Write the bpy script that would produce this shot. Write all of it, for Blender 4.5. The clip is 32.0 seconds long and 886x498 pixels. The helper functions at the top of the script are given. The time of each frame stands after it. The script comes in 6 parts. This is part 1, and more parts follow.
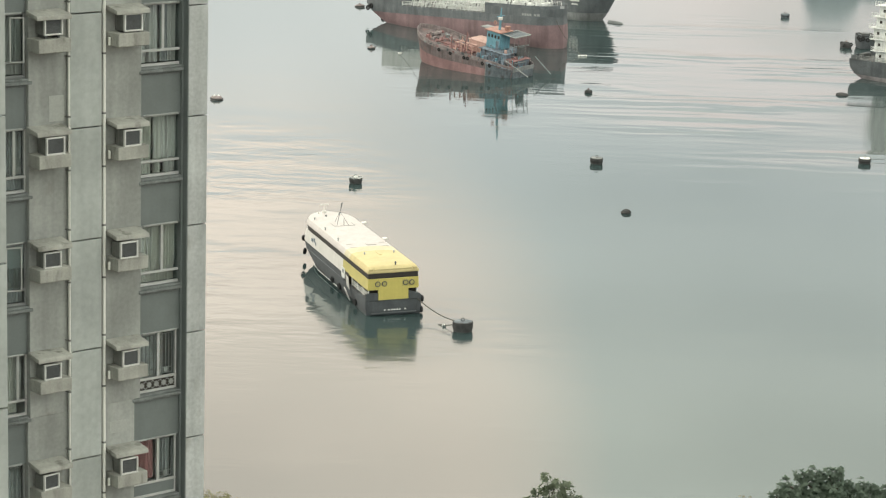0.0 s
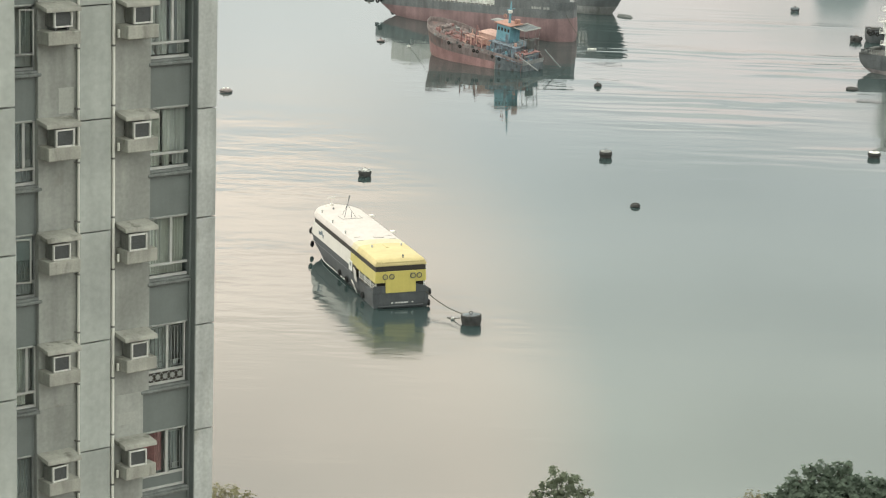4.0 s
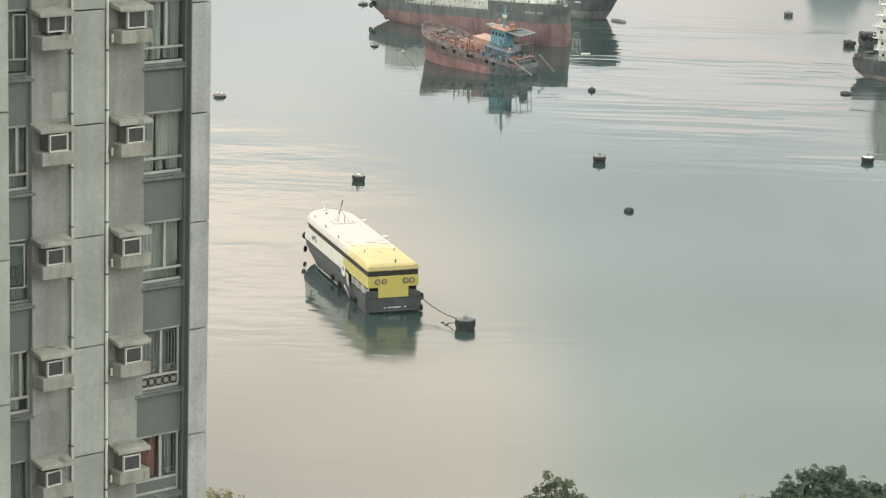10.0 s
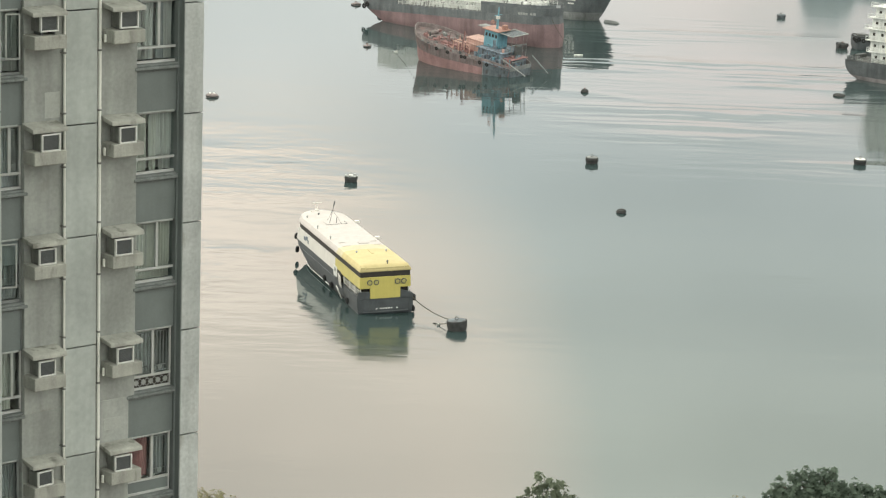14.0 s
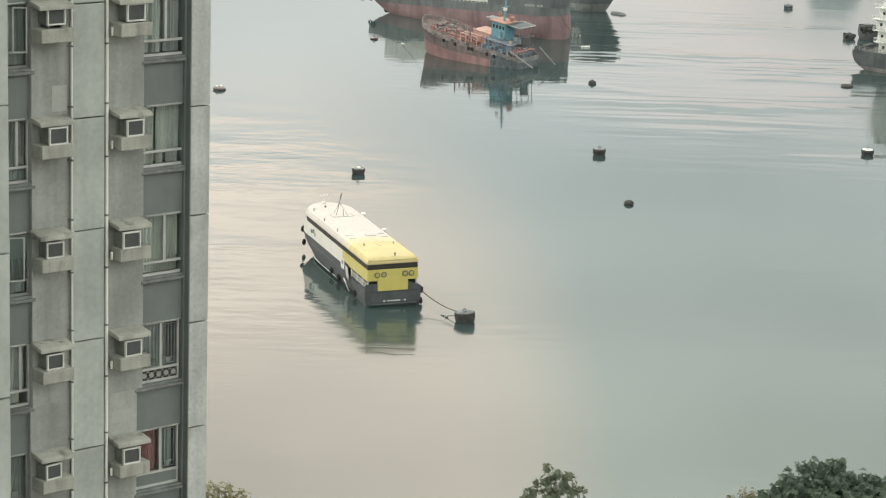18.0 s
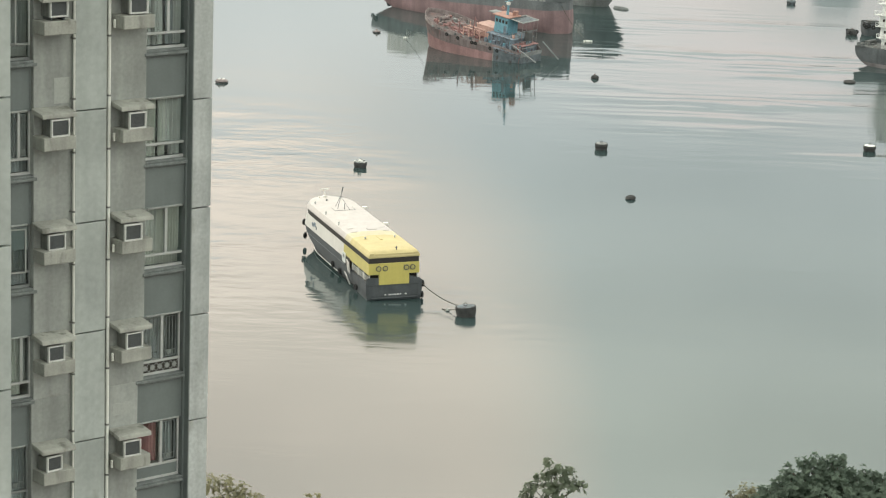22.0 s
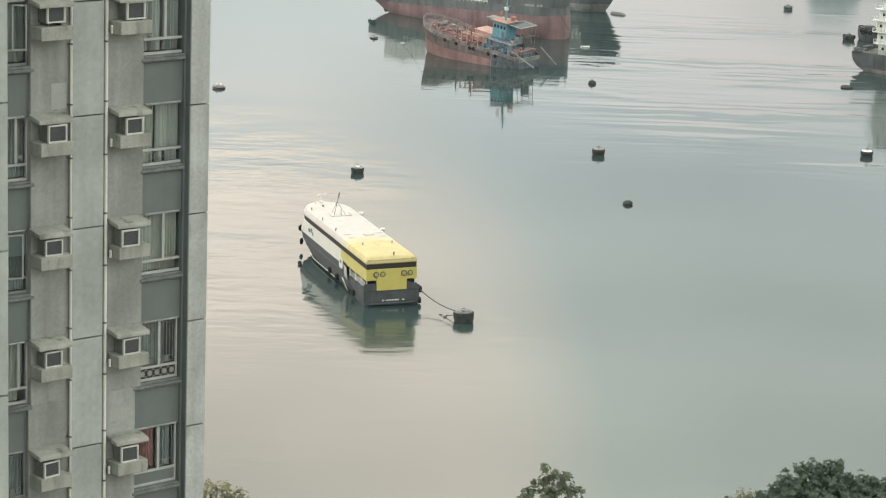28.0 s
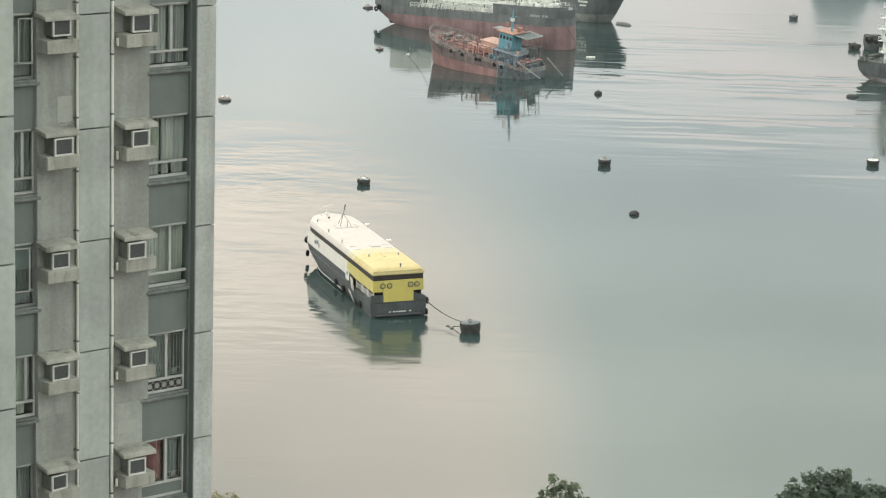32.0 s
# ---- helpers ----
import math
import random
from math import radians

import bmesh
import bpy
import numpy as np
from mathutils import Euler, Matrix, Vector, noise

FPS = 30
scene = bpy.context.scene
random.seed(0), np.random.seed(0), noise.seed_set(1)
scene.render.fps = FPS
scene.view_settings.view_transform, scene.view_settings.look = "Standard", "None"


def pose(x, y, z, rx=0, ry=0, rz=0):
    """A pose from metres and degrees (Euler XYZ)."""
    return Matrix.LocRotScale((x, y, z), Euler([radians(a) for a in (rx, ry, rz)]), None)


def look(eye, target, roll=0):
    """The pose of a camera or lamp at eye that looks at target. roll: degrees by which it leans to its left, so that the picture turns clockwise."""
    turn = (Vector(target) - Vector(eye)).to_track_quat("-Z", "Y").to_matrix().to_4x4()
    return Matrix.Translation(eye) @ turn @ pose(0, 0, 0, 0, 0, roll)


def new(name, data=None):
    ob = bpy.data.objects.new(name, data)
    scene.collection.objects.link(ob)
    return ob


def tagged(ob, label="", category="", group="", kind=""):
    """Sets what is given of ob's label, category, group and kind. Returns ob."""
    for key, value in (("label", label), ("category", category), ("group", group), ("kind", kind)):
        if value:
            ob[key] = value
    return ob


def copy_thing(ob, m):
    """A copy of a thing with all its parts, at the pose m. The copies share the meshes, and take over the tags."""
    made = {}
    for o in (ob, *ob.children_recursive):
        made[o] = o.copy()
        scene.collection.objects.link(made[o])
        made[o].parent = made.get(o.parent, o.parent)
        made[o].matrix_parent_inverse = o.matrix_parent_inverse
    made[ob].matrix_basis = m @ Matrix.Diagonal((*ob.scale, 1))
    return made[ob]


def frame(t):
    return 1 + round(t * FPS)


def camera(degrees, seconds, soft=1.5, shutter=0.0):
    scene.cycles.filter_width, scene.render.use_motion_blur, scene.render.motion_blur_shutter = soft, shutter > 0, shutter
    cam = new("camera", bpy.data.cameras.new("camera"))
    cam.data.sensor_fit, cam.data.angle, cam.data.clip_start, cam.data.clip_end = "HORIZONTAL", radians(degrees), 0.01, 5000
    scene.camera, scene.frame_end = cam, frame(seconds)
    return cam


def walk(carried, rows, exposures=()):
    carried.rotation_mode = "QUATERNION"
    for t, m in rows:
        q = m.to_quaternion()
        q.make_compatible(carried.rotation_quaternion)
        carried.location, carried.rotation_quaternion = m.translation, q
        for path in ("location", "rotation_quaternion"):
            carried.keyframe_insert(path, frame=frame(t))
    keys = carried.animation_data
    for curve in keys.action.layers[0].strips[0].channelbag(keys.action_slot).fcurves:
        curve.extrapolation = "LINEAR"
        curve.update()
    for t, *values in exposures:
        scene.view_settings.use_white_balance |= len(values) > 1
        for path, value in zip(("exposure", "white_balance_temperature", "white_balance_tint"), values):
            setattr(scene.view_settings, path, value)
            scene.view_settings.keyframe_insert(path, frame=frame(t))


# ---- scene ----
FOV_DEG = 19.4
cam = camera(FOV_DEG, 32.0, soft=1.2)
EYE = Vector((0.0, 0.0, 100.0))


def aim(turn, down, lean):
    """A pose at the balcony: degrees turned to the left, tilted down and leaned."""
    return Matrix.Translation(EYE) @ pose(0, 0, 0, 0, 0, turn) @ pose(0, 0, 0, 90 - down) @ pose(0, 0, 0, 0, 0, lean)


walk(cam, [
    (0, aim(-0.1232, 12.8376, 1.7326)),
    (0.5, aim(-0.0835, 12.8777, 1.7911)),
    (1, aim(-0.0499, 12.9297, 1.8261)),
    (1.5, aim(-0.0405, 12.9835, 1.8149)),
    (2, aim(-0.0039, 13.0441, 1.8165)),
    (2.5, aim(0.0032, 13.0429, 1.8307)),
    (3, aim(0.0176, 13.0202, 1.8722)),
    (3.5, aim(0.0711, 12.9982, 1.8334)),
    (5.5, aim(0.0790, 12.9930, 1.8979)),
    (6, aim(0.0670, 12.9749, 1.8193)),
    (6.5, aim(0.0427, 12.9577, 1.8046)),
    (7, aim(0.0070, 12.9428, 1.7587)),
    (7.5, aim(-0.0186, 12.9229, 1.7660)),
    (8, aim(-0.0163, 12.9147, 1.7827)),
    (8.5, aim(-0.0287, 12.9004, 1.7718)),
    (9, aim(-0.0712, 12.8839, 1.7680)),
    (9.5, aim(-0.1006, 12.8653, 1.8088)),
    (10, aim(-0.0639, 12.8873, 1.8542)),
    (10.5, aim(-0.0330, 12.9336, 1.8462)),
    (11, aim(-0.0390, 12.9635, 1.8661)),
    (11.5, aim(-0.0412, 12.9982, 1.9276)),
    (12, aim(-0.0269, 13.0244, 1.9559)),
    (12.5, aim(-0.0141, 13.0304, 1.9903)),
    (13, aim(0.0001, 13.0000, 2.1491)),
    (13.5, aim(-0.0758, 12.9591, 2.1657)),
    (14, aim(-0.2386, 12.8629, 2.0438)),
    (14.5, aim(-0.2171, 12.8581, 1.7423)),
    (16.5, aim(-0.1682, 12.9589, 1.6903)),
    (17, aim(-0.1297, 12.9992, 1.6737)),
    (17.5, aim(-0.0739, 13.0357, 1.7730)),
    (18, aim(-0.0719, 13.0450, 1.8185)),
    (18.5, aim(-0.1018, 13.0654, 1.8491)),
    (19, aim(-0.1160, 13.0629, 1.9943)),
    (19.5, aim(-0.1244, 13.0720, 2.1058)),
    (20, aim(-0.1536, 13.0880, 2.1564)),
    (20.5, aim(-0.1019, 13.1354, 2.2665)),
    (21, aim(-0.0258, 13.1944, 2.2692)),
    (21.5, aim(0.0005, 13.1984, 2.1074)),
    (22, aim(-0.0425, 13.1810, 2.0981)),
    (22.5, aim(-0.0824, 13.1677, 2.1797)),
    (23, aim(-0.0778, 13.1752, 2.2554)),
    (23.5, aim(-0.0613, 13.2051, 2.2143)),
    (24, aim(-0.0790, 13.2175, 2.2406)),
    (24.5, aim(-0.1178, 13.2031, 2.2250)),
    (25, aim(-0.1375, 13.2018, 2.2494)),
    (25.5, aim(-0.1571, 13.1893, 2.2410)),
    (27.5, aim(-0.2089, 13.0902, 2.1896)),
    (28, aim(-0.1004, 13.0564, 2.0736)),
    (28.5, aim(-0.0383, 13.0015, 1.9547)),
    (29, aim(-0.0472, 12.8877, 1.7385)),
    (29.5, aim(-0.0454, 12.7891, 1.6494)),
    (30, aim(-0.0251, 12.8046, 1.7034)),
    (30.5, aim(-0.0095, 12.8374, 1.7369)),
    (31, aim(0.0235, 12.8799, 1.8379)),
    (31.5, aim(0.0558, 12.8900, 1.8261)),
    (32, aim(0.0569, 12.8166, 1.7637)),
], exposures=((0, 0.03, 6480, 10.3), (13, 0.03, 6470, 10.3), (20, -0.02, 6400, 10), (32, -0.02, 6340, 9.7)))

# ---- sky and sun ----
SUN_AZ, SUN_EL = -62.0, 36.0      # degrees, to the left of the view, behind thin cloud
WARM_AZ, WARM_EL = -4.5, 17.8     # the side on which the cloud is tinted warm
world = bpy.data.worlds.new("overcast_evening")
scene.world = world
world.use_nodes = True
wn, wl = world.node_tree.nodes, world.node_tree.links
wn.clear()


def wnode(kind, **values):
    n = wn.new(kind)
    for k, v in values.items():
        if k in n.inputs:
            n.inputs[k].default_value = v
    return n


w_out = wnode("ShaderNodeOutputWorld")
sky = wnode("ShaderNodeTexSky")
sky.sky_type, sky.sun_disc = "NISHITA", False
sky.sun_elevation, sky.sun_rotation = radians(SUN_EL), radians(SUN_AZ)
sky.air_density, sky.dust_density, sky.ozone_density = 1.2, 4.0, 1.0
bg_sky = wnode("ShaderNodeBackground", Strength=0.05)
wl.new(sky.outputs[0], bg_sky.inputs[0])

coord = wnode("ShaderNodeTexCoord")
glow = wnode("ShaderNodeVectorMath")
glow.operation = "DOT_PRODUCT"
az, el = radians(WARM_AZ), radians(WARM_EL)
glow.inputs[1].default_value = (math.sin(az) * math.cos(el), math.cos(az) * math.cos(el), math.sin(el))
wl.new(coord.outputs["Generated"], glow.inputs[0])
warm = wnode("ShaderNodeMapRange")
warm.interpolation_type = "SMOOTHSTEP"
warm.inputs["From Min"].default_value, warm.inputs["From Max"].default_value = 0.9870, 0.9972
wl.new(glow.outputs["Value"], warm.inputs["Value"])
flat = wnode("ShaderNodeMapping")
flat.inputs["Scale"].default_value = (1.0, 1.0, 4.0)
wl.new(coord.outputs["Generated"], flat.inputs[0])
cloud = wnode("ShaderNodeTexNoise", Scale=3.2, Detail=4.0, Roughness=0.5)
wl.new(flat.outputs[0], cloud.inputs["Vector"])
tint = wnode("ShaderNodeMix")
tint.data_type = "RGBA"
cool = wnode("ShaderNodeMix")
cool.data_type = "RGBA"
cool.inputs["A"].default_value = (0.695, 0.737, 0.708, 1)
cool.inputs["B"].default_value = (0.76, 0.775, 0.645, 1)
rise = wnode("ShaderNodeSeparateXYZ")
wl.new(coord.outputs["Generated"], rise.inputs[0])
green = wnode("ShaderNodeMapRange")
green.inputs["From Min"].default_value, green.inputs["From Max"].default_value = 0.17, 0.29
wl.new(rise.outputs["Z"], green.inputs["Value"])
wl.new(green.outputs[0], cool.inputs["Factor"])
wl.new(cool.outputs["Result"], tint.inputs["A"])
tint.inputs["B"].default_value = (1.225, 1.015, 0.80, 1)
blush = wnode("ShaderNodeTexNoise", Scale=2.6, Detail=2.0)
wl.new(flat.outputs[0], blush.inputs["Vector"])
tone = wnode("ShaderNodeMapRange")
for k_, v_ in (("From Min", 0.35), ("From Max", 0.7), ("To Min", -0.16), ("To Max", 0.2)):
    tone.inputs[k_].default_value = v_
wl.new(blush.outputs["Fac"], tone.inputs["Value"])
mood = wnode("ShaderNodeMath")
mood.use_clamp = True
wl.new(warm.outputs[0], mood.inputs[0])
wl.new(tone.outputs[0], mood.inputs[1])
low = wnode("ShaderNodeSeparateXYZ")
wl.new(coord.outputs["Generated"], low.inputs[0])
rosy = wnode("ShaderNodeMapRange")
rosy.interpolation_type = "SMOOTHSTEP"
for k_, v_ in (("From Min", 0.186), ("From Max", 0.140), ("To Min", 0.0), ("To Max", 0.95)):
    rosy.inputs[k_].default_value = v_
wl.new(low.outputs["Z"], rosy.inputs["Value"])
bank = wnode("ShaderNodeMapRange")
bank.interpolation_type = "SMOOTHSTEP"
for k_, v_ in (("From Min", 0.0), ("From Max", 0.12), ("To Min", 0.12), ("To Max", 1.0)):
    bank.inputs[k_].default_value = v_
wl.new(low.outputs["X"], bank.inputs["Value"])
rosy_bank = wnode("ShaderNodeMath")
rosy_bank.operation = "MULTIPLY"
wl.new(rosy.outputs[0], rosy_bank.inputs[0])
wl.new(bank.outputs[0], rosy_bank.inputs[1])
wl.new(mood.outputs[0], tint.inputs["Factor"])
pink = wnode("ShaderNodeMix")
pink.data_type = "RGBA"
pink.inputs["B"].default_value = (0.945, 0.825, 0.76, 1)
wl.new(rosy_bank.outputs[0], pink.inputs["Factor"])
wl.new(tint.outputs["Result"], pink.inputs["A"])
shade = wnode("ShaderNodeMapRange")
shade.inputs["From Min"].default_value, shade.inputs["From Max"].default_value = 0.3, 0.7
shade.inputs["To Min"].default_value, shade.inputs["To Max"].default_value = 0.70, 1.25
wl.new(cloud.outputs["Fac"], shade.inputs["Value"])
lit = wnode("ShaderNodeMix")
lit.data_type, lit.blend_type = "RGBA", "MULTIPLY"
lit.inputs["Factor"].default_value = 1.0
wl.new(pink.outputs["Result"], lit.inputs["A"])
wl.new(shade.outputs[0], lit.inputs["B"])
# the veiled evening light makes the cloud ahead brighter than the cloud behind
ahead = wnode("ShaderNodeVectorMath")
ahead.operation = "DOT_PRODUCT"
ahead.inputs[1].default_value = (-0.26, 0.93, 0.26)
wl.new(coord.outputs["Generated"], ahead.inputs[0])
power = wnode("ShaderNodeMapRange")
power.interpolation_type = "SMOOTHSTEP"
for k_, v_ in (("From Min", -0.1), ("From Max", 0.95), ("To Min", 2.36), ("To Max", 2.50)):
    power.inputs[k_].default_value = v_
wl.new(ahead.outputs["Value"], power.inputs["Value"])
# the bank itself is lighter than the blue-grey cloud just above it
edge = wnode("ShaderNodeMapRange")
edge.interpolation_type = "SMOOTHSTEP"
for k_, v_ in (("From Min", 0.200), ("From Max", 0.148), ("To Min", 0.92), ("To Max", 1.05)):
    edge.inputs[k_].default_value = v_
wl.new(low.outputs["Z"], edge.inputs["Value"])
banked = wnode("ShaderNodeMix")
banked.data_type = "FLOAT"
banked.inputs["A"].default_value = 1.0
wl.new(bank.outputs[0], banked.inputs["Factor"])
wl.new(edge.outputs[0], banked.inputs["B"])
bg_cloud = wnode("ShaderNodeBackground")
wl.new(lit.outputs["Result"], bg_cloud.inputs[0])
# the haze low over the hills is duller than the cloud above it, and the high cloud is thin
height = wnode("ShaderNodeSeparateXYZ")
wl.new(coord.outputs["Generated"], height.inputs[0])
haze = wnode("ShaderNodeMapRange")
for k_, v_ in (("From Min", 0.08), ("From Max", 0.34), ("To Min", 0.365), ("To Max", 1.09)):
    haze.inputs[k_].default_value = v_
wl.new(height.outputs["Z"], haze.inputs["Value"])
strength = wnode("ShaderNodeMath")
strength.operation = "MULTIPLY"
wl.new(power.outputs[0], strength.inputs[0])
bright = wnode("ShaderNodeMath")
bright.operation = "MULTIPLY"
wl.new(strength.outputs[0], bright.inputs[0])
wl.new(banked.outputs["Result"], bright.inputs[1])
thin = wnode("ShaderNodeMapRange")
for k_, v_ in (("From Min", 0.4), ("From Max", 0.95), ("To Min", 1.0), ("To Max", 0.6)):
    thin.inputs[k_].default_value = v_
wl.new(height.outputs["Z"], thin.inputs["Value"])
layer = wnode("ShaderNodeMath")
layer.operation = "MULTIPLY"
wl.new(haze.outputs[0], layer.inputs[0])
wl.new(thin.outputs[0], layer.inputs[1])
wl.new(layer.outputs[0], strength.inputs[1])
wl.new(bright.outputs[0], bg_cloud.inputs["Strength"])
both = wnode("ShaderNodeAddShader")
wl.new(bg_sky.outputs[0], both.inputs[0])
wl.new(bg_cloud.outputs[0], both.inputs[1])
wl.new(both.outputs[0], w_out.inputs[0])

sun = new("sun", bpy.data.lights.new("sun", "SUN"))
az, el = radians(SUN_AZ), radians(SUN_EL)
sun.data.energy, sun.data.angle, sun.data.color = 0.7, radians(25), (1.0, 0.91, 0.80)
sun.matrix_world = look((0, 0, 0), (-math.sin(az) * math.cos(el), -math.cos(az) * math.cos(el), -math.sin(el)))
scene.view_settings.exposure = 0.0

# ---- mesh helpers ----


def mesh_of(bm, name, smooth=False):
    bmesh.ops.recalc_face_normals(bm, faces=bm.faces)
    me = bpy.data.meshes.new(name)
    bm.to_mesh(me)
    bm.free()
    if smooth:
        me.shade_smooth()
        me.set_sharp_from_angle(angle=radians(38))
    return me


def part(name, bm, material, parent, label="", smooth=False, kind=""):
    """Links a bmesh as one mesh object under a thing or under a part."""
    me = mesh_of(bm, name, smooth)
    me.materials.append(material)
    ob = new(name, me)
    ob.parent = parent
    return tagged(ob, label, kind=kind)


def again(ob, parent, x=0.0, y=0.0, z=0.0, rz=0.0):
    """A further part on the same mesh."""
    c = new(ob.name.split(".")[0], ob.data)
    c.parent = parent
    c.location, c.rotation_euler = (x, y, z), (0, 0, radians(rz))
    return c


def thing(name, m, label, category, group="", kind=""):
    ob = new(name)
    ob.matrix_world = m
    ob.empty_display_size = 0.2
    return tagged(ob, label, category, group, kind)


def box(bm, x0, x1, y0, y1, z0, z1, bevel=0.0):
    m = Matrix.LocRotScale(((x0 + x1) / 2, (y0 + y1) / 2, (z0 + z1) / 2), None, (abs(x1 - x0), abs(y1 - y0), abs(z1 - z0)))
    vs = bmesh.ops.create_cube(bm, size=1, matrix=m)["verts"]
    if bevel:
        es = list({e for v in vs for e in v.link_edges})
        bmesh.ops.bevel(bm, geom=es, offset=bevel, segments=1, affect="EDGES", profile=0.6)


def one_box(*a, bevel=0.0):
    bm = bmesh.new()
    box(bm, *a, bevel=bevel)
    return bm


def rod(bm, a, b, r, r2=None, seg=8):
    a, b = Vector(a), Vector(b)
    d = b - a
    m = Matrix.Translation((a + b) / 2) @ d.to_track_quat("Z", "Y").to_matrix().to_4x4()
    bmesh.ops.create_cone(bm, cap_ends=True, segments=seg, radius1=r, radius2=r if r2 is None else r2, depth=d.length, matrix=m)


def tube(bm, points, r, seg=6):
    for a, b in zip(points, points[1:]):
        rod(bm, a, b, r, seg=seg)


def disc_turned(bm, profile, m=Matrix(), seg=20):
    """A turned body from a profile of (radius, height)."""
    rings = []
    for r, z in profile:
        rings.append([bm.verts.new(m @ Vector((r * math.cos(k * math.tau / seg), r * math.sin(k * math.tau / seg), z))) for k in range(seg)])
    for lo, hi in zip(rings, rings[1:]):
        for k in range(seg):
            bm.faces.new((lo[k], lo[(k + 1) % seg], hi[(k + 1) % seg], hi[k]))
    bm.faces.new(rings[0][::-1])
    bm.faces.new(rings[-1])


def torus(bm, m, big, small, seg=20, sides=8):
    rings = []
    for k in range(seg):
        a = k * math.tau / seg
        rings.append([bm.verts.new(m @ Vector(((big + small * math.cos(b)) * math.cos(a), (big + small * math.cos(b)) * math.sin(a), small * math.sin(b))))
                      for b in (j * math.tau / sides for j in range(sides))])
    for k in range(seg):
        p, q = rings[k], rings[(k + 1) % seg]
        for j in range(sides):
            bm.faces.new((p[j], q[j], q[(j + 1) % sides], p[(j + 1) % sides]))


def stack(bm, rings, caps=(True, True)):
    """Closed rings of equal length, one above the other."""
    vs = [[bm.verts.new(p) for p in ring] for ring in rings]
    n = len(vs[0])
    for lo, hi in zip(vs, vs[1:]):
        for k in range(n):
            bm.faces.new((lo[k], lo[(k + 1) % n], hi[(k + 1) % n], hi[k]))
    if caps[0]:
        bm.faces.new(vs[0][::-1])
    if caps[1]:
        bm.faces.new(vs[-1])


# ---- materials ----


def material(name, color, rough=0.6, metal=0.0, vary=0.25, scale=2.0, grain=0.15, bump=0.15, streaks=0.0, stain=None, stain_at=0.62, ior=1.45, coat=0.0):
    """A procedural surface: patches, grain, rain streaks, stains with a shape of their own, and fine relief."""
    m = bpy.data.materials.new(name)
    m.use_nodes = True
    n, l = m.node_tree.nodes, m.node_tree.links
    bsdf = n["Principled BSDF"]
    bsdf.inputs["Roughness"].default_value, bsdf.inputs["Metallic"].default_value = rough, metal
    bsdf.inputs["IOR"].default_value, bsdf.inputs["Coat Weight"].default_value = ior, coat
    tc, info = n.new("ShaderNodeTexCoord"), n.new("ShaderNodeObjectInfo")
    shift = n.new("ShaderNodeMath")
    shift.operation, shift.inputs[1].default_value = "MULTIPLY", 41.0
    l.new(info.outputs["Random"], shift.inputs[0])
    add = n.new("ShaderNodeVectorMath")
    l.new(tc.outputs["Object"], add.inputs[0])
    l.new(shift.outputs[0], add.inputs[1])

    def tex(sc, detail, stretch=(1, 1, 1)):
        mp, t = n.new("ShaderNodeMapping"), n.new("ShaderNodeTexNoise")
        mp.inputs["Scale"].default_value = stretch
        t.inputs["Scale"].default_value, t.inputs["Detail"].default_value = sc, detail
        l.new(add.outputs[0], mp.inputs[0])
        l.new(mp.outputs[0], t.inputs["Vector"])
        return t.outputs["Fac"]

    def ranged(src, lo, hi, a=0.3, b=0.7):
        r = n.new("ShaderNodeMapRange")
        for k, v in (("From Min", a), ("From Max", b), ("To Min", lo), ("To Max", hi)):
            r.inputs[k].default_value = v
        l.new(src, r.inputs["Value"])
        return r.outputs[0]

    def times(a, b):
        x = n.new("ShaderNodeMath")
        x.operation = "MULTIPLY"
        l.new(a, x.inputs[0])
        l.new(b, x.inputs[1])
        return x.outputs[0]

    value = times(ranged(tex(scale, 4), 1 - vary, 1 + vary * 0.6), ranged(tex(scale * 14, 3), 1 - grain, 1 + grain))
    if streaks:
        value = times(value, ranged(tex(scale * 3, 3, (1, 1, 0.06)), 1 - streaks, 1.0, 0.35, 0.6))
    mix = n.new("ShaderNodeMix")
    mix.data_type, mix.blend_type = "RGBA", "MULTIPLY"
    mix.inputs["Factor"].default_value = 1.0
    mix.inputs["A"].default_value = (*color, 1)
    l.new(value, mix.inputs["B"])
    col = mix.outputs["Result"]
    if stain:
        s = n.new("ShaderNodeMix")
        s.data_type = "RGBA"
        s.inputs["B"].default_value = (*stain, 1)
        l.new(col, s.inputs["A"])
        l.new(ranged(tex(scale * 1.7, 6, (1, 1, 0.45)), 0.0, 0.85, stain_at, stain_at + 0.12), s.inputs["Factor"])
        col = s.outputs["Result"]
    l.new(col, bsdf.inputs["Base Color"])
    if bump:
        b = n.new("ShaderNodeBump")
        b.inputs["Strength"].default_value, b.inputs["Distance"].default_value = bump, 0.02
        l.new(tex(scale * 9, 5), b.inputs["Height"])
        l.new(b.outputs[0], bsdf.inputs["Normal"])
    return m


def glass(name, color=(0.85, 0.9, 0.9)):
    m = bpy.data.materials.new(name)
    m.use_nodes = True
    b = m.node_tree.nodes["Principled BSDF"]
    b.inputs["Base Color"].default_value = (*color, 1)
    b.inputs["Transmission Weight"].default_value, b.inputs["Roughness"].default_value, b.inputs["IOR"].default_value = 1.0, 0.03, 1.3
    return m


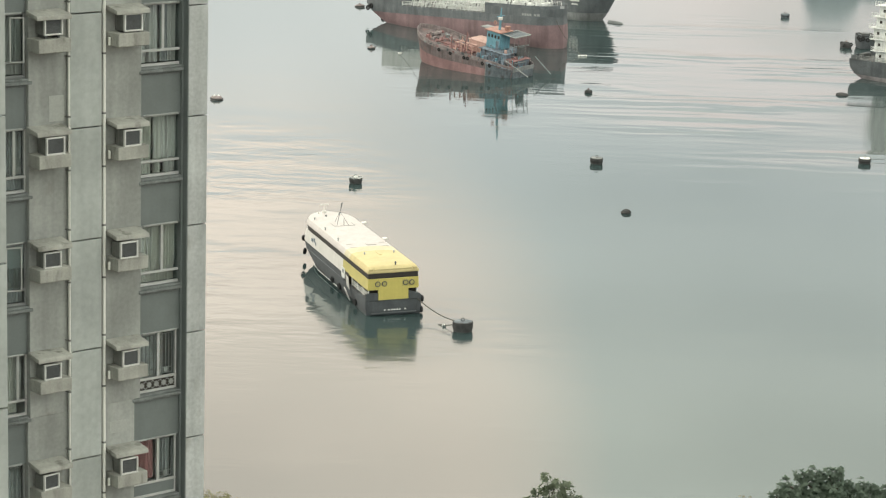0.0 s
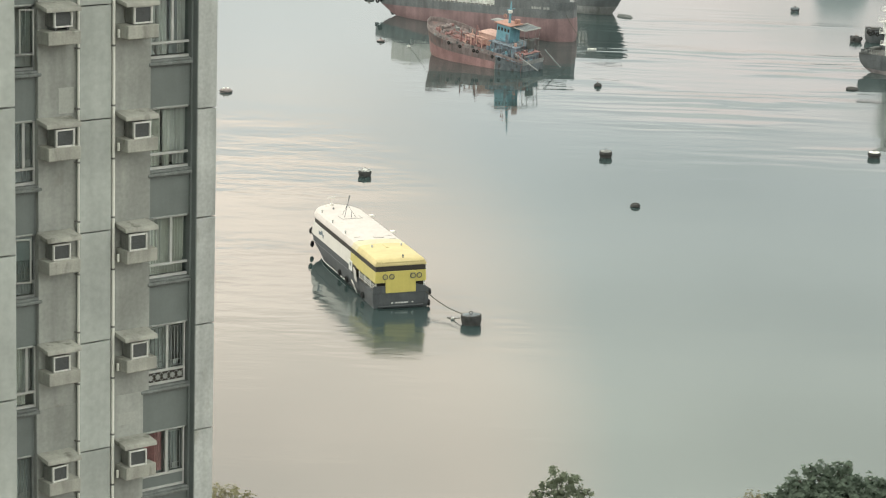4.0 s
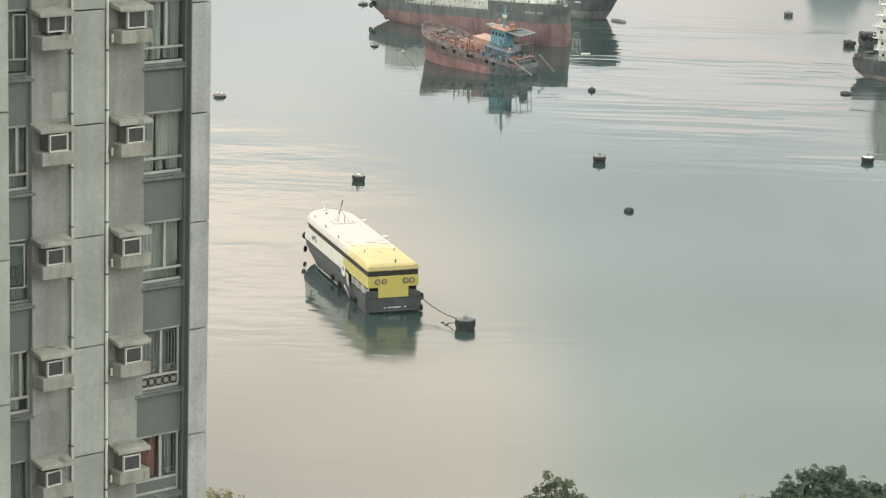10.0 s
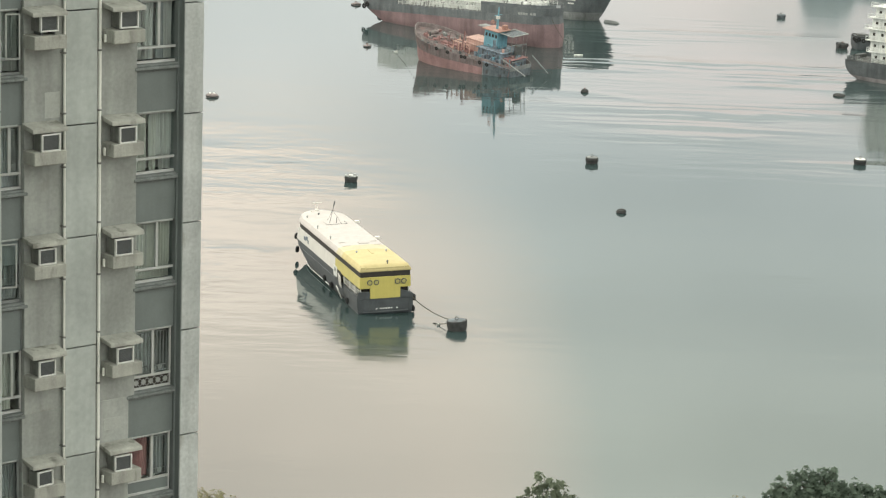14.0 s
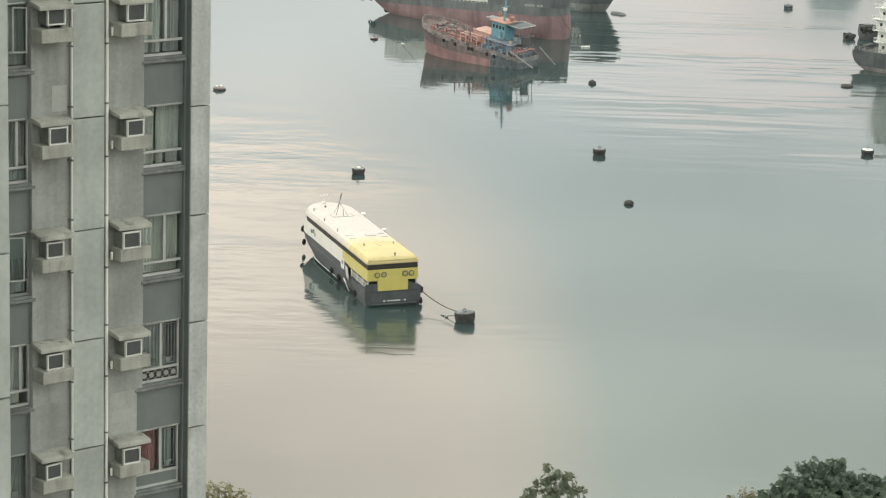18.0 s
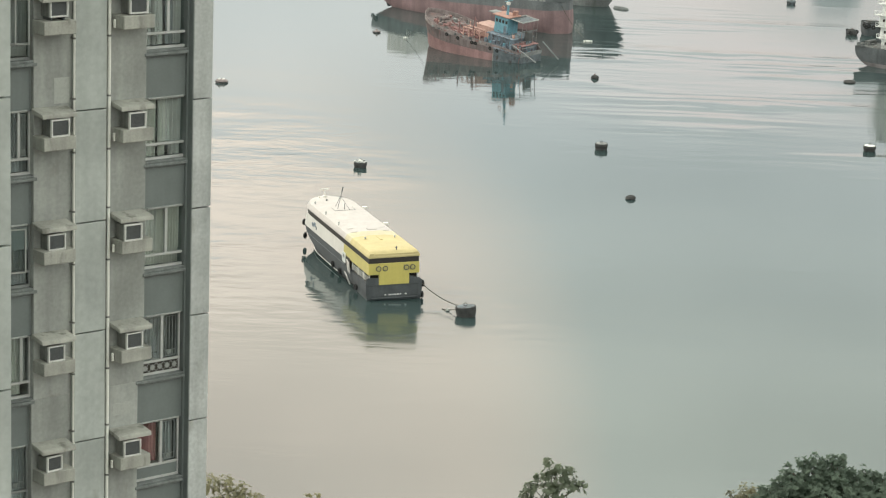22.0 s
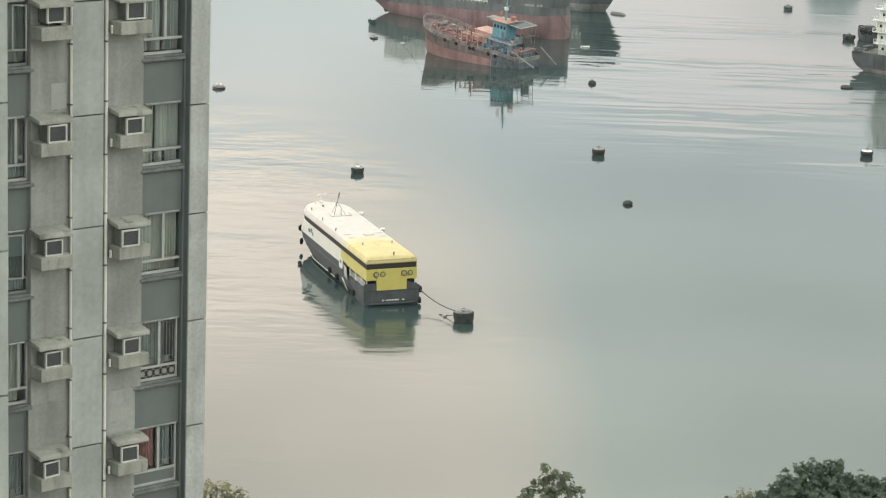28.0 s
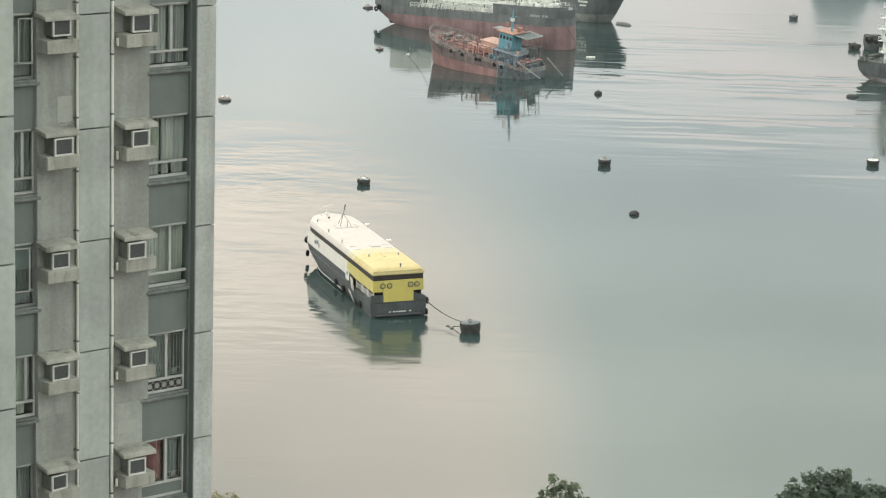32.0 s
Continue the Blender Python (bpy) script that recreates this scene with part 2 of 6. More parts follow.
CONCRETE = material("painted_concrete", (0.455, 0.486, 0.468), 0.85, vary=0.16, scale=0.5, grain=0.07, bump=0.25, streaks=0.16, stain=(0.24, 0.24, 0.20), stain_at=0.66)
CONCRETE_WARM = material("stained_concrete", (0.395, 0.41, 0.39), 0.88, vary=0.2, scale=0.7, grain=0.08, bump=0.3, streaks=0.22, stain=(0.2, 0.19, 0.16), stain_at=0.64)
CONCRETE_BLUE = material("pilaster_plaster", (0.49, 0.51, 0.505), 0.88, vary=0.16, scale=0.8, grain=0.1, bump=0.3, streaks=0.2, stain=(0.24, 0.23, 0.2), stain_at=0.64)
HOOD = material("weathered_hood_concrete", (0.41, 0.41, 0.375), 0.9, vary=0.2, scale=1.6, grain=0.08, bump=0.25, streaks=0.15, stain=(0.16, 0.16, 0.14), stain_at=0.58)
SPANDREL = material("grey_green_spandrel", (0.178, 0.202, 0.20), 0.55, vary=0.1, scale=1.1, grain=0.03, bump=0.05, streaks=0.06)
LEDGE = material("grey_window_ledge", (0.205, 0.225, 0.222), 0.7, vary=0.2, scale=2.0, streaks=0.2)
TRIM = material("pale_head_trim", (0.42, 0.44, 0.43), 0.6, vary=0.3, scale=3.0, streaks=0.2)
REPAIR = material("paler_plaster", (0.43, 0.445, 0.42), 0.88, vary=0.12, scale=1.2, grain=0.06, bump=0.25)
ALU = material("white_aluminium", (0.50, 0.51, 0.50), 0.4, 0.0, vary=0.12, scale=3.0, grain=0.05, bump=0.03)
ALU_DULL = material("weathered_white_bars", (0.34, 0.35, 0.34), 0.5, 0.0, vary=0.2, scale=4.0, bump=0.03)
ALU_GREY = material("grey_aluminium", (0.27, 0.285, 0.28), 0.45, 0.2, vary=0.12, scale=3.0, grain=0.05, bump=0.03)
PIPE = material("white_drain_pipe", (0.82, 0.82, 0.77), 0.5, vary=0.06, scale=1.0, grain=0.03, streaks=0.06, bump=0.02)
CLAMP = material("grey_pipe_clamp", (0.2, 0.2, 0.19), 0.6)
PLASTIC = material("aged_white_plastic", (0.68, 0.68, 0.66), 0.5, vary=0.1, scale=4.0, bump=0.03)
AC_CASE = material("grey_metal_case", (0.26, 0.265, 0.25), 0.5, 0.3, vary=0.2, scale=3.0, streaks=0.2)
AC_DARK = material("dark_louvre", (0.125, 0.133, 0.136), 0.6, vary=0.15, scale=6.0)
AC_GRILLE = material("grey_louvre", (0.098, 0.105, 0.108), 0.6, vary=0.15, scale=6.0)
ROOM = material("dim_room_plaster", (0.68, 0.7, 0.7), 0.9)
GLASS = glass("window_glass")
CURTAIN = material("pale_curtain", (0.58, 0.59, 0.54), 0.9, vary=0.15, scale=3.0, bump=0.05)
CURTAIN_GREY = material("grey_curtain", (0.52, 0.53, 0.51), 0.9, vary=0.15, scale=3.0, bump=0.05)
CURTAIN_DIM = material("dim_blue_grey_curtain", (0.40, 0.43, 0.435), 0.9, vary=0.15, scale=3.0, bump=0.05)
CURTAIN_RED = material("red_curtain", (0.42, 0.215, 0.215), 0.9, vary=0.2, scale=3.0, bump=0.05)
GROUND = material("dry_shore_ground", (0.12, 0.11, 0.085), 0.95, vary=0.3, scale=0.15, bump=0.5)
SEAWALL = material("granite_seawall", (0.25, 0.24, 0.22), 0.9, vary=0.3, scale=0.6, bump=0.6)

WHITE_PAINT = material("white_ship_paint", (0.72, 0.69, 0.65), 0.5, coat=0.4, vary=0.05, scale=0.5, grain=0.03, bump=0.04, streaks=0.06)
# the cabin's white, stained and darkened to offset strong light from above
ROOF_PAINT = material("weathered_white_roof_paint", (0.55, 0.507, 0.492), 0.6, vary=0.07, scale=0.4, grain=0.04, bump=0.05, streaks=0.06, stain=(0.40, 0.36, 0.31), stain_at=0.68)
# less saturated yellow than the cabin sides
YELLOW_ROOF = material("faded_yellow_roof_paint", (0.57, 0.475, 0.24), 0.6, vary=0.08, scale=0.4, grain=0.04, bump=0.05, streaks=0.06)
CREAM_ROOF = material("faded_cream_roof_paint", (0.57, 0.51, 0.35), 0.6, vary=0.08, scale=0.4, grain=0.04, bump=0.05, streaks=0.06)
YELLOW_DULL = material("dull_yellow_paint", (0.42, 0.37, 0.13), 0.55, vary=0.1, scale=0.8)
YELLOW_PAINT = material("yellow_ship_paint", (0.585, 0.50, 0.14), 0.45, coat=0.5, vary=0.07, scale=0.5, grain=0.03, bump=0.04, streaks=0.06)
NAVY = material("dark_hull_paint", (0.085, 0.094, 0.102), 0.6, vary=0.2, scale=0.5, bump=0.08, streaks=0.15, stain=(0.09, 0.09, 0.085), stain_at=0.66)
BAND = material("dark_window_band", (0.05, 0.045, 0.041), 0.5, vary=0.1, scale=0.8, bump=0.02, ior=1.25)
RUBBER = material("black_rubber", (0.04, 0.04, 0.041), 0.9, bump=0.2, ior=1.2)
STEEL = material("galvanised_steel", (0.42, 0.43, 0.42), 0.5, 0.6, vary=0.2, scale=2.0)
ROPE = material("wet_rope", (0.09, 0.085, 0.07), 0.9)
# black lifted to blue-grey to imitate haze over the moored tankers
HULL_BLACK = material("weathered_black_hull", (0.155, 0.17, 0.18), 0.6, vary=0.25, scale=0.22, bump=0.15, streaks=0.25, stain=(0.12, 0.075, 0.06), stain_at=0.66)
SOOTY = material("sooty_black_hull", (0.12, 0.13, 0.138), 0.85, vary=0.25, scale=0.3, bump=0.15, streaks=0.2, ior=1.2)
# maroon and red are lightened and greyed in place of haze in the air
HULL_MAROON = material("greyed_maroon_boot_top", (0.265, 0.178, 0.186), 0.75, vary=0.25, scale=0.2, grain=0.1, bump=0.2, streaks=0.25, stain=(0.15, 0.11, 0.10), stain_at=0.62)
HULL_RED = material("faded_red_boot_top", (0.33, 0.20, 0.20), 0.75, vary=0.25, scale=0.2, grain=0.1, bump=0.2, streaks=0.25, stain=(0.13, 0.09, 0.08), stain_at=0.62)
HULL_FADED = material("faded_pink_grey_boot_top", (0.225, 0.207, 0.213), 0.75, vary=0.25, scale=0.3, streaks=0.25, stain=(0.14, 0.10, 0.09), stain_at=0.62)
HULL_GREY = material("grey_boot_top", (0.28, 0.29, 0.29), 0.7, vary=0.25, scale=0.3, streaks=0.25)
RUST_DECK = material("rusty_deck", (0.285, 0.16, 0.155), 0.9, vary=0.4, scale=0.5, grain=0.2, bump=0.5, stain=(0.07, 0.05, 0.045), stain_at=0.56)
# this steel and the bulwark's: rust and wear, base colour lightened for haze
RUSTY_TOPSIDE = material("rust_streaked_dark_steel", (0.20, 0.163, 0.163), 0.8, vary=0.4, scale=0.5, grain=0.2, bump=0.3, streaks=0.3, stain=(0.23, 0.14, 0.132), stain_at=0.55)
BULWARK = material("worn_bulwark_steel", (0.275, 0.232, 0.23), 0.8, vary=0.4, scale=0.7, grain=0.2, bump=0.4, streaks=0.2, stain=(0.25, 0.22, 0.2), stain_at=0.6)
ORANGE = material("faded_orange_paint", (0.42, 0.235, 0.19), 0.7, vary=0.2, scale=0.6, streaks=0.2, stain=(0.30, 0.15, 0.11), stain_at=0.62)
SALMON = material("salmon_paint", (0.56, 0.365, 0.315), 0.7, vary=0.15, scale=0.6, streaks=0.15)
BLUE = material("turquoise_wheelhouse_paint", (0.175, 0.36, 0.44), 0.6, vary=0.15, scale=0.7, streaks=0.2)
# the dull blue and stern grey bases are lifted towards blue-grey for haze
BLUE_DULL = material("dull_blue_deck_paint", (0.185, 0.23, 0.275), 0.75, vary=0.4, scale=0.8, stain=(0.07, 0.06, 0.06), stain_at=0.52)
STERN_GREY = material("grimy_blue_grey_steel", (0.155, 0.18, 0.20), 0.8, vary=0.35, scale=0.7, streaks=0.2, stain=(0.07, 0.055, 0.05), stain_at=0.55)
# pale blue-grey imitates the haze in front of the far ship
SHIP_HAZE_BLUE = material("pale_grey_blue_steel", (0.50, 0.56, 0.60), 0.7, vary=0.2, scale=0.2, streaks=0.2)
DECK_GREY = material("dark_grey_deck", (0.10, 0.105, 0.105), 0.85, vary=0.3, scale=0.5, stain=(0.13, 0.07, 0.05), stain_at=0.6)
SHIP_WHITE = material("ship_white_steel", (0.74, 0.75, 0.73), 0.55, vary=0.12, scale=0.6, streaks=0.2, stain=(0.4, 0.28, 0.2), stain_at=0.7)
BUOY_DARK = material("dark_buoy_steel", (0.072, 0.073, 0.073), 0.9, vary=0.3, scale=1.2, bump=0.2, stain=(0.09, 0.075, 0.065), stain_at=0.6, ior=1.15)
BUOY_RUST = material("rusty_buoy_steel", (0.15, 0.085, 0.068), 0.85, vary=0.35, scale=1.2, bump=0.5)
BUOY_WHITE = material("white_buoy_top", (0.78, 0.78, 0.75), 0.6, vary=0.08, scale=1.5)
LEAF = material("green_leaves", (0.19, 0.22, 0.165), 0.9, vary=0.25, scale=0.7, grain=0.15, bump=0.0, ior=1.15)
LEAF_DARK = material("dark_green_leaves", (0.17, 0.215, 0.17), 0.95, vary=0.12, scale=0.5, grain=0.08, bump=0.0, ior=1.1)
LEAF_OLIVE = material("dusty_olive_leaves", (0.29, 0.275, 0.17), 0.7, vary=0.4, scale=0.9, grain=0.3, bump=0.0)
LEAF_YELLOW = material("yellowing_leaves", (0.26, 0.25, 0.17), 0.7, vary=0.4, scale=0.9, grain=0.3, bump=0.0)


def leafy(m, color):
    """Lets light pass through a leaf."""
    n, l = m.node_tree.nodes, m.node_tree.links
    thin_leaf, blend = n.new("ShaderNodeBsdfTranslucent"), n.new("ShaderNodeMixShader")
    thin_leaf.inputs["Color"].default_value = (*color, 1)
    blend.inputs[0].default_value = 0.5
    l.new(n["Principled BSDF"].outputs[0], blend.inputs[1])
    l.new(thin_leaf.outputs[0], blend.inputs[2])
    l.new(blend.outputs[0], n["Material Output"].inputs[0])


leafy(LEAF, (0.20, 0.24, 0.14))
leafy(LEAF_DARK, (0.17, 0.22, 0.17))
leafy(LEAF_OLIVE, (0.30, 0.29, 0.16))
leafy(LEAF_YELLOW, (0.30, 0.285, 0.17))
BARK = material("grey_brown_bark", (0.11, 0.09, 0.07), 0.95, vary=0.35, scale=3.0, bump=0.8)


def water_material():
    m = bpy.data.materials.new("harbour_water")
    m.use_nodes = True
    n, l = m.node_tree.nodes, m.node_tree.links
    b = n["Principled BSDF"]
    b.inputs["Base Color"].default_value = (0.036, 0.057, 0.058, 1)
    b.inputs["IOR"].default_value = 1.333
    drift, fixed = n.new("ShaderNodeTexCoord"), n.new("ShaderNodeNewGeometry")   # waves drift with the sheet, breeze zones stay

    def placed(src, stretch, turn):
        mp = n.new("ShaderNodeMapping")
        mp.inputs["Scale"].default_value, mp.inputs["Rotation"].default_value = stretch, (0, 0, radians(turn))
        l.new(src, mp.inputs[0])
        return mp.outputs[0]

    def tex(scale, detail, stretch=(1, 1, 1), turn=0.0, rough=0.5, still=False):
        t = n.new("ShaderNodeTexNoise")
        t.inputs["Scale"].default_value, t.inputs["Detail"].default_value, t.inputs["Roughness"].default_value, t.inputs["Distortion"].default_value = scale, detail, rough, 0.3
        l.new(placed(fixed.outputs["Position"] if still else drift.outputs["Object"], stretch, turn), t.inputs["Vector"])
        return t.outputs["Fac"]

    def train(length, turn, bend, detail):
        """A train of waves of one length, its crests across the view."""
        w = n.new("ShaderNodeTexWave")
        w.wave_type, w.bands_direction, w.wave_profile = "BANDS", "Y", "SIN"
        w.inputs["Scale"].default_value = math.tau / 20 / length
        w.inputs["Distortion"].default_value, w.inputs["Detail"].default_value, w.inputs["Detail Scale"].default_value = bend, detail, 1.6
        l.new(placed(drift.outputs["Object"], (0.45, 1, 1), turn), w.inputs["Vector"])
        return w.outputs["Fac"]

    def calc(op, a, c):
        x = n.new("ShaderNodeMath")
        x.operation = op
        for k, v in enumerate((a, c)):
            if isinstance(v, float):
                x.inputs[k].default_value = v
            else:
                l.new(v, x.inputs[k])
        return x.outputs[0]

    def ranged(src, a, c, lo, hi):
        r = n.new("ShaderNodeMapRange")
        r.interpolation_type = "SMOOTHSTEP"
        for k, v in (("From Min", a), ("From Max", c), ("To Min", lo), ("To Max", hi)):
            r.inputs[k].default_value = v
        l.new(src, r.inputs["Value"])
        return r.outputs[0]

    def zone(cx, cy, rx, ry, inner=0.35):
        """1 inside an ellipse on the harbour, 0 outside it."""
        gap, size, far = n.new("ShaderNodeVectorMath"), n.new("ShaderNodeVectorMath"), n.new("ShaderNodeVectorMath")
        gap.operation, gap.inputs[1].default_value = "SUBTRACT", (cx, cy, 0)
        size.operation, size.inputs[1].default_value = "MULTIPLY", (1 / rx, 1 / ry, 0)
        far.operation = "LENGTH"
        l.new(fixed.outputs["Position"], gap.inputs[0])
        l.new(gap.outputs[0], size.inputs[0])
        l.new(size.outputs[0], far.inputs[0])
        return ranged(far.outputs["Value"], 1.0, inner, 0.0, 1.0)

    patch = tex(0.016, 2, (0.6, 1, 1), 10, still=True)
    lens = ranged(tex(0.034, 2, (0.42, 1, 1), 12), 0.42, 0.62, 0.06, 1.0)
    # wash of passing craft, far out between the moored ships and the supply vessel
    wash = calc("MULTIPLY", zone(92.0, 640.0, 84.0, 165.0), lens)
    swell = calc("MULTIPLY", calc("ADD", calc("ADD", calc("MULTIPLY", train(19.0, 9, 4.0, 1.5), 0.15), calc("MULTIPLY", train(7.0, 6, 7.0, 2.5), 0.06)), calc("MULTIPLY", tex(0.12, 2, (0.35, 1, 1), 8), 0.035)), wash)
    # breeze on the water towards the tower
    breeze = calc("MULTIPLY", zone(-42.0, 470.0, 46.0, 125.0), ranged(patch, 0.36, 0.56, 0.3, 1.0))
    ruffle = calc("MULTIPLY", calc("ADD", calc("MULTIPLY", tex(0.24, 3.0, (0.6, 1, 1), 9, 0.5), 0.17), calc("MULTIPLY", tex(0.085, 2.0, (0.55, 1, 1), 12), 0.33)), breeze)
    # light ripples everywhere, stronger far out and round the ferry
    reach = calc("ADD", calc("ADD", 0.16, calc("MULTIPLY", zone(12.0, 650.0, 75.0, 120.0, 0.6), 0.33)), calc("MULTIPLY", zone(-8.0, 386.0, 26.0, 38.0), 1.0))
    chopped = calc("ADD", calc("ADD", calc("MULTIPLY", zone(80.0, 750.0, 100.0, 105.0, 0.4), 0.06), calc("ADD", calc("MULTIPLY", zone(120.0, 730.0, 50.0, 140.0, 0.5), 0.07), calc("MULTIPLY", zone(110.0, 585.0, 26.0, 55.0, 0.6), 0.10))), calc("MULTIPLY", zone(-6.0, 384.0, 17.0, 30.0, 0.6), 0.1))
    l.new(calc("ADD", 0.035, chopped), b.inputs["Roughness"])
    ripple = calc("MULTIPLY", calc("MULTIPLY", tex(0.3, 2, (0.36, 1, 1), 6), 0.075), calc("MULTIPLY", reach, ranged(patch, 0.35, 0.6, 0.45, 1.0)))
    fine = calc("ADD", calc("MULTIPLY", tex(1.1, 2, (0.4, 1, 1), -6), 0.007), calc("MULTIPLY", tex(0.07, 2, (0.4, 1, 1), 12), 0.03))
    height = calc("ADD", calc("ADD", swell, ruffle), calc("ADD", ripple, fine))
    bump = n.new("ShaderNodeBump")
    bump.inputs["Strength"].default_value, bump.inputs["Distance"].default_value = 1.0, 1.0
    l.new(height, bump.inputs["Height"])
    l.new(bump.outputs[0], b.inputs["Normal"])
    return m

WATER = water_material()

# ---- water and shore ----
bm = bmesh.new()
bmesh.ops.create_grid(bm, x_segments=2, y_segments=2, size=4500)
me = mesh_of(bm, "water")
me.materials.append(WATER)
water = tagged(new("water", me), "calm grey-green harbour water with faint ripples", "water", kind="structure")

SHORE_Y = 278.0
bm = bmesh.new()
box(bm, -600, 600, -600, SHORE_Y, -6, 3.0)
me = mesh_of(bm, "ground")
me.materials.append(GROUND)
ground = tagged(new("ground", me), "dry earth shore behind a stone seawall", "ground", kind="structure")
bm = bmesh.new()
box(bm, -600, 600, SHORE_Y, SHORE_Y + 1.2, -6, 3.3, bevel=0.08)
me = mesh_of(bm, "seawall")
me.materials.append(SEAWALL)
tagged(new("seawall", me), "weathered granite seawall along the shore", "seawall", kind="structure")

# ---- apartment tower: local x along the facade, -y outwards, z from the ground ----
TOWER = Matrix.Translation((-8.808, 60.695, 3.0)) @ pose(0, 0, 0, 0, 0, 40.166)
STOREY, TOP_JOINT = 2.75, 88.567
FIRST, LAST = -2, 6                # storeys built in full
ROOF_Z = TOP_JOINT + 4 * STOREY


def joint(i):
    return TOP_JOINT - STOREY * i


tower = thing("apartment_tower", TOWER, "tall pale grey-green concrete apartment tower with window bays and drain pipes", "building")
part("core", one_box(-8.7, 3.9, 1.0, 12.0, 0, ROOF_Z), ROOM, tower, "inner walls behind the window bays")
part("side_wall", one_box(-8.7, -2.4, 0.02, 1.0, 0, ROOF_Z), CONCRETE, tower)
part("wing", one_box(-17.0, -8.72, -11.4, 12.0, 0, ROOF_Z), CONCRETE, tower, "projecting wing of pale concrete")
part("roof", one_box(-17.2, 4.1, 12.0, -0.3, ROOF_Z, ROOF_Z + 0.4), CONCRETE_WARM, tower)
part("roof", one_box(-17.2, -8.5, -11.9, -0.32, ROOF_Z, ROOF_Z + 0.4), CONCRETE_WARM, tower)
# below the third storey's ledge both window bays are a little wider
BREAK_Z = joint(3) - 1.52
for x0, x1, z0, z1 in ((-1.06, 0.0, BREAK_Z, ROOF_Z), (0.87, 2.10, BREAK_Z, ROOF_Z), (-1.13, 0.0, 0, BREAK_Z), (0.87, 1.93, 0, BREAK_Z)):
    part("wall", one_box(x0, x1, 0.15, 1.0, z0, z1, bevel=0.01), CONCRETE_WARM, tower, "rain-stained concrete wall strip")
for x, z, w, h in ((-0.50, joint(0) - 2.55, 0.42, 0.62), (1.2, joint(3) - 2.3, 0.5, 0.3)):
    part("plaster_repair", one_box(x, x + w, 0.146, 0.2, z, z + h, bevel=0.001), REPAIR, tower, "paler plaster repair")

GAP = 0.035


def strip_panels(x0, x1, y0, y1, mat, shift=0.0, label=""):
    first = None
    for i in range(FIRST - 1, LAST + 1):
        z = joint(i) - STOREY + shift
        if first is None:
            bm = one_box(x0, x1, y0, y1, GAP / 2, STOREY - GAP / 2, bevel=0.008)
            first = part("wall_panel", bm, mat, tower, label)
            first.location.z = z
        else:
            again(first, tower, z=z)
    low = joint(LAST) - STOREY + shift
    bm = bmesh.new()
    z = low
    while z > 0.1:
        box(bm, x0, x1, y0, y1, max(0, z - STOREY) + GAP / 2, z - GAP / 2)
        z -= STOREY
    box(bm, x0, x1, y0, y1, joint(FIRST - 1) + shift + GAP / 2, ROOF_Z - 0.004)
    part("plain_panels", bm, mat, tower, kind="stuff")


strip_panels(0.0, 0.87, 0.0, 1.0, CONCRETE)
strip_panels(3.385, 3.945, 0.0, 1.0, CONCRETE_BLUE)
strip_panels(-16.98, -8.655, -11.7, -11.4, CONCRETE, 0.145)

# spandrels and ledges of both window bays
BAYS = ((-2.4, -1.06), (2.10, 3.36))
W_TOP, W_SILL = 0.07, -1.45        # from the joint


def bay_span(bay, i, window_too=False):
    """The bay's left and right edges at a storey's spandrel, or at its window."""
    x0, x1 = BAYS[bay]
    low = i > 3 if window_too else i >= 3
    return (x0 - (0.17 if low else 0.0), x1) if bay else (x0, x1 - (0.07 if low else 0.0))


for b in (0, 1):
    for i0, i1 in ((FIRST, 2), (3, LAST)):
        x0, x1 = bay_span(b, i0)
        sp = None
        for i in range(i0, i1 + 1):
            z = joint(i)
            if sp is None:
                sp = part("spandrel", one_box(x0, x1, 0.26, 1.0, W_SILL - 1.23, W_SILL - 0.18, bevel=0.006), SPANDREL, tower, "dark grey-green spandrel panel")
                bm = bmesh.new()
                box(bm, x0 - (0.06 if b else 0.0), x1 - (0.04 if b else -0.09), 0.12, 1.0, W_SILL - 0.16, W_SILL - 0.08, bevel=0.014)
                box(bm, x0 - (0.02 if b else 0.0), x1 - (0.06 if b else -0.05), 0.17, 1.0, W_SILL - 0.08, W_SILL - 0.02, bevel=0.012)
                ld = part("ledge", bm, LEDGE, tower, "projecting grey window ledge")
                hd = part("drip_trim", one_box(x0 + 0.12, x1 - 0.12, 0.225, 0.27, W_SILL - 1.24, W_SILL - 1.20, bevel=0.006), TRIM, tower, "pale window head trim")
                bm = bmesh.new()
                for xa, xb, za, zb in ((x0 + 0.01, x1 - 0.01, -1.22, -1.19), (x0 + 0.01, x1 - 0.01, -0.23, -0.20), (x0 + 0.01, x0 + 0.045, -1.19, -0.23), (x1 - 0.045, x1 - 0.01, -1.19, -0.23)):
                    box(bm, xa, xb, 0.248, 0.27, W_SILL + za, W_SILL + zb)
                fr = part("spandrel_frame", bm, LEDGE, tower)
                sp.location.z = ld.location.z = hd.location.z = fr.location.z = z
            else:
                for piece in (sp, ld, hd, fr):
                    again(piece, tower, z=z)
    x0, x1 = bay_span(b, LAST)
    bm = bmesh.new()
    z = joint(LAST + 1)
    while z > 3:
        box(bm, x0, x1, 0.26, 1.0, z + W_SILL - 1.23, z + W_SILL - 0.02)
        z -= STOREY
    box(bm, *BAYS[b], 0.26, 1.0, joint(FIRST) + 0.16, ROOF_Z - 0.004)
    part("plain_spandrels", bm, SPANDREL, tower, kind="stuff")
    bm = bmesh.new()
    box(bm, x0, x1, 0.42, 0.46, 0, joint(LAST) + W_SILL - 0.6)
    part("plain_glazing", bm, AC_DARK, tower)
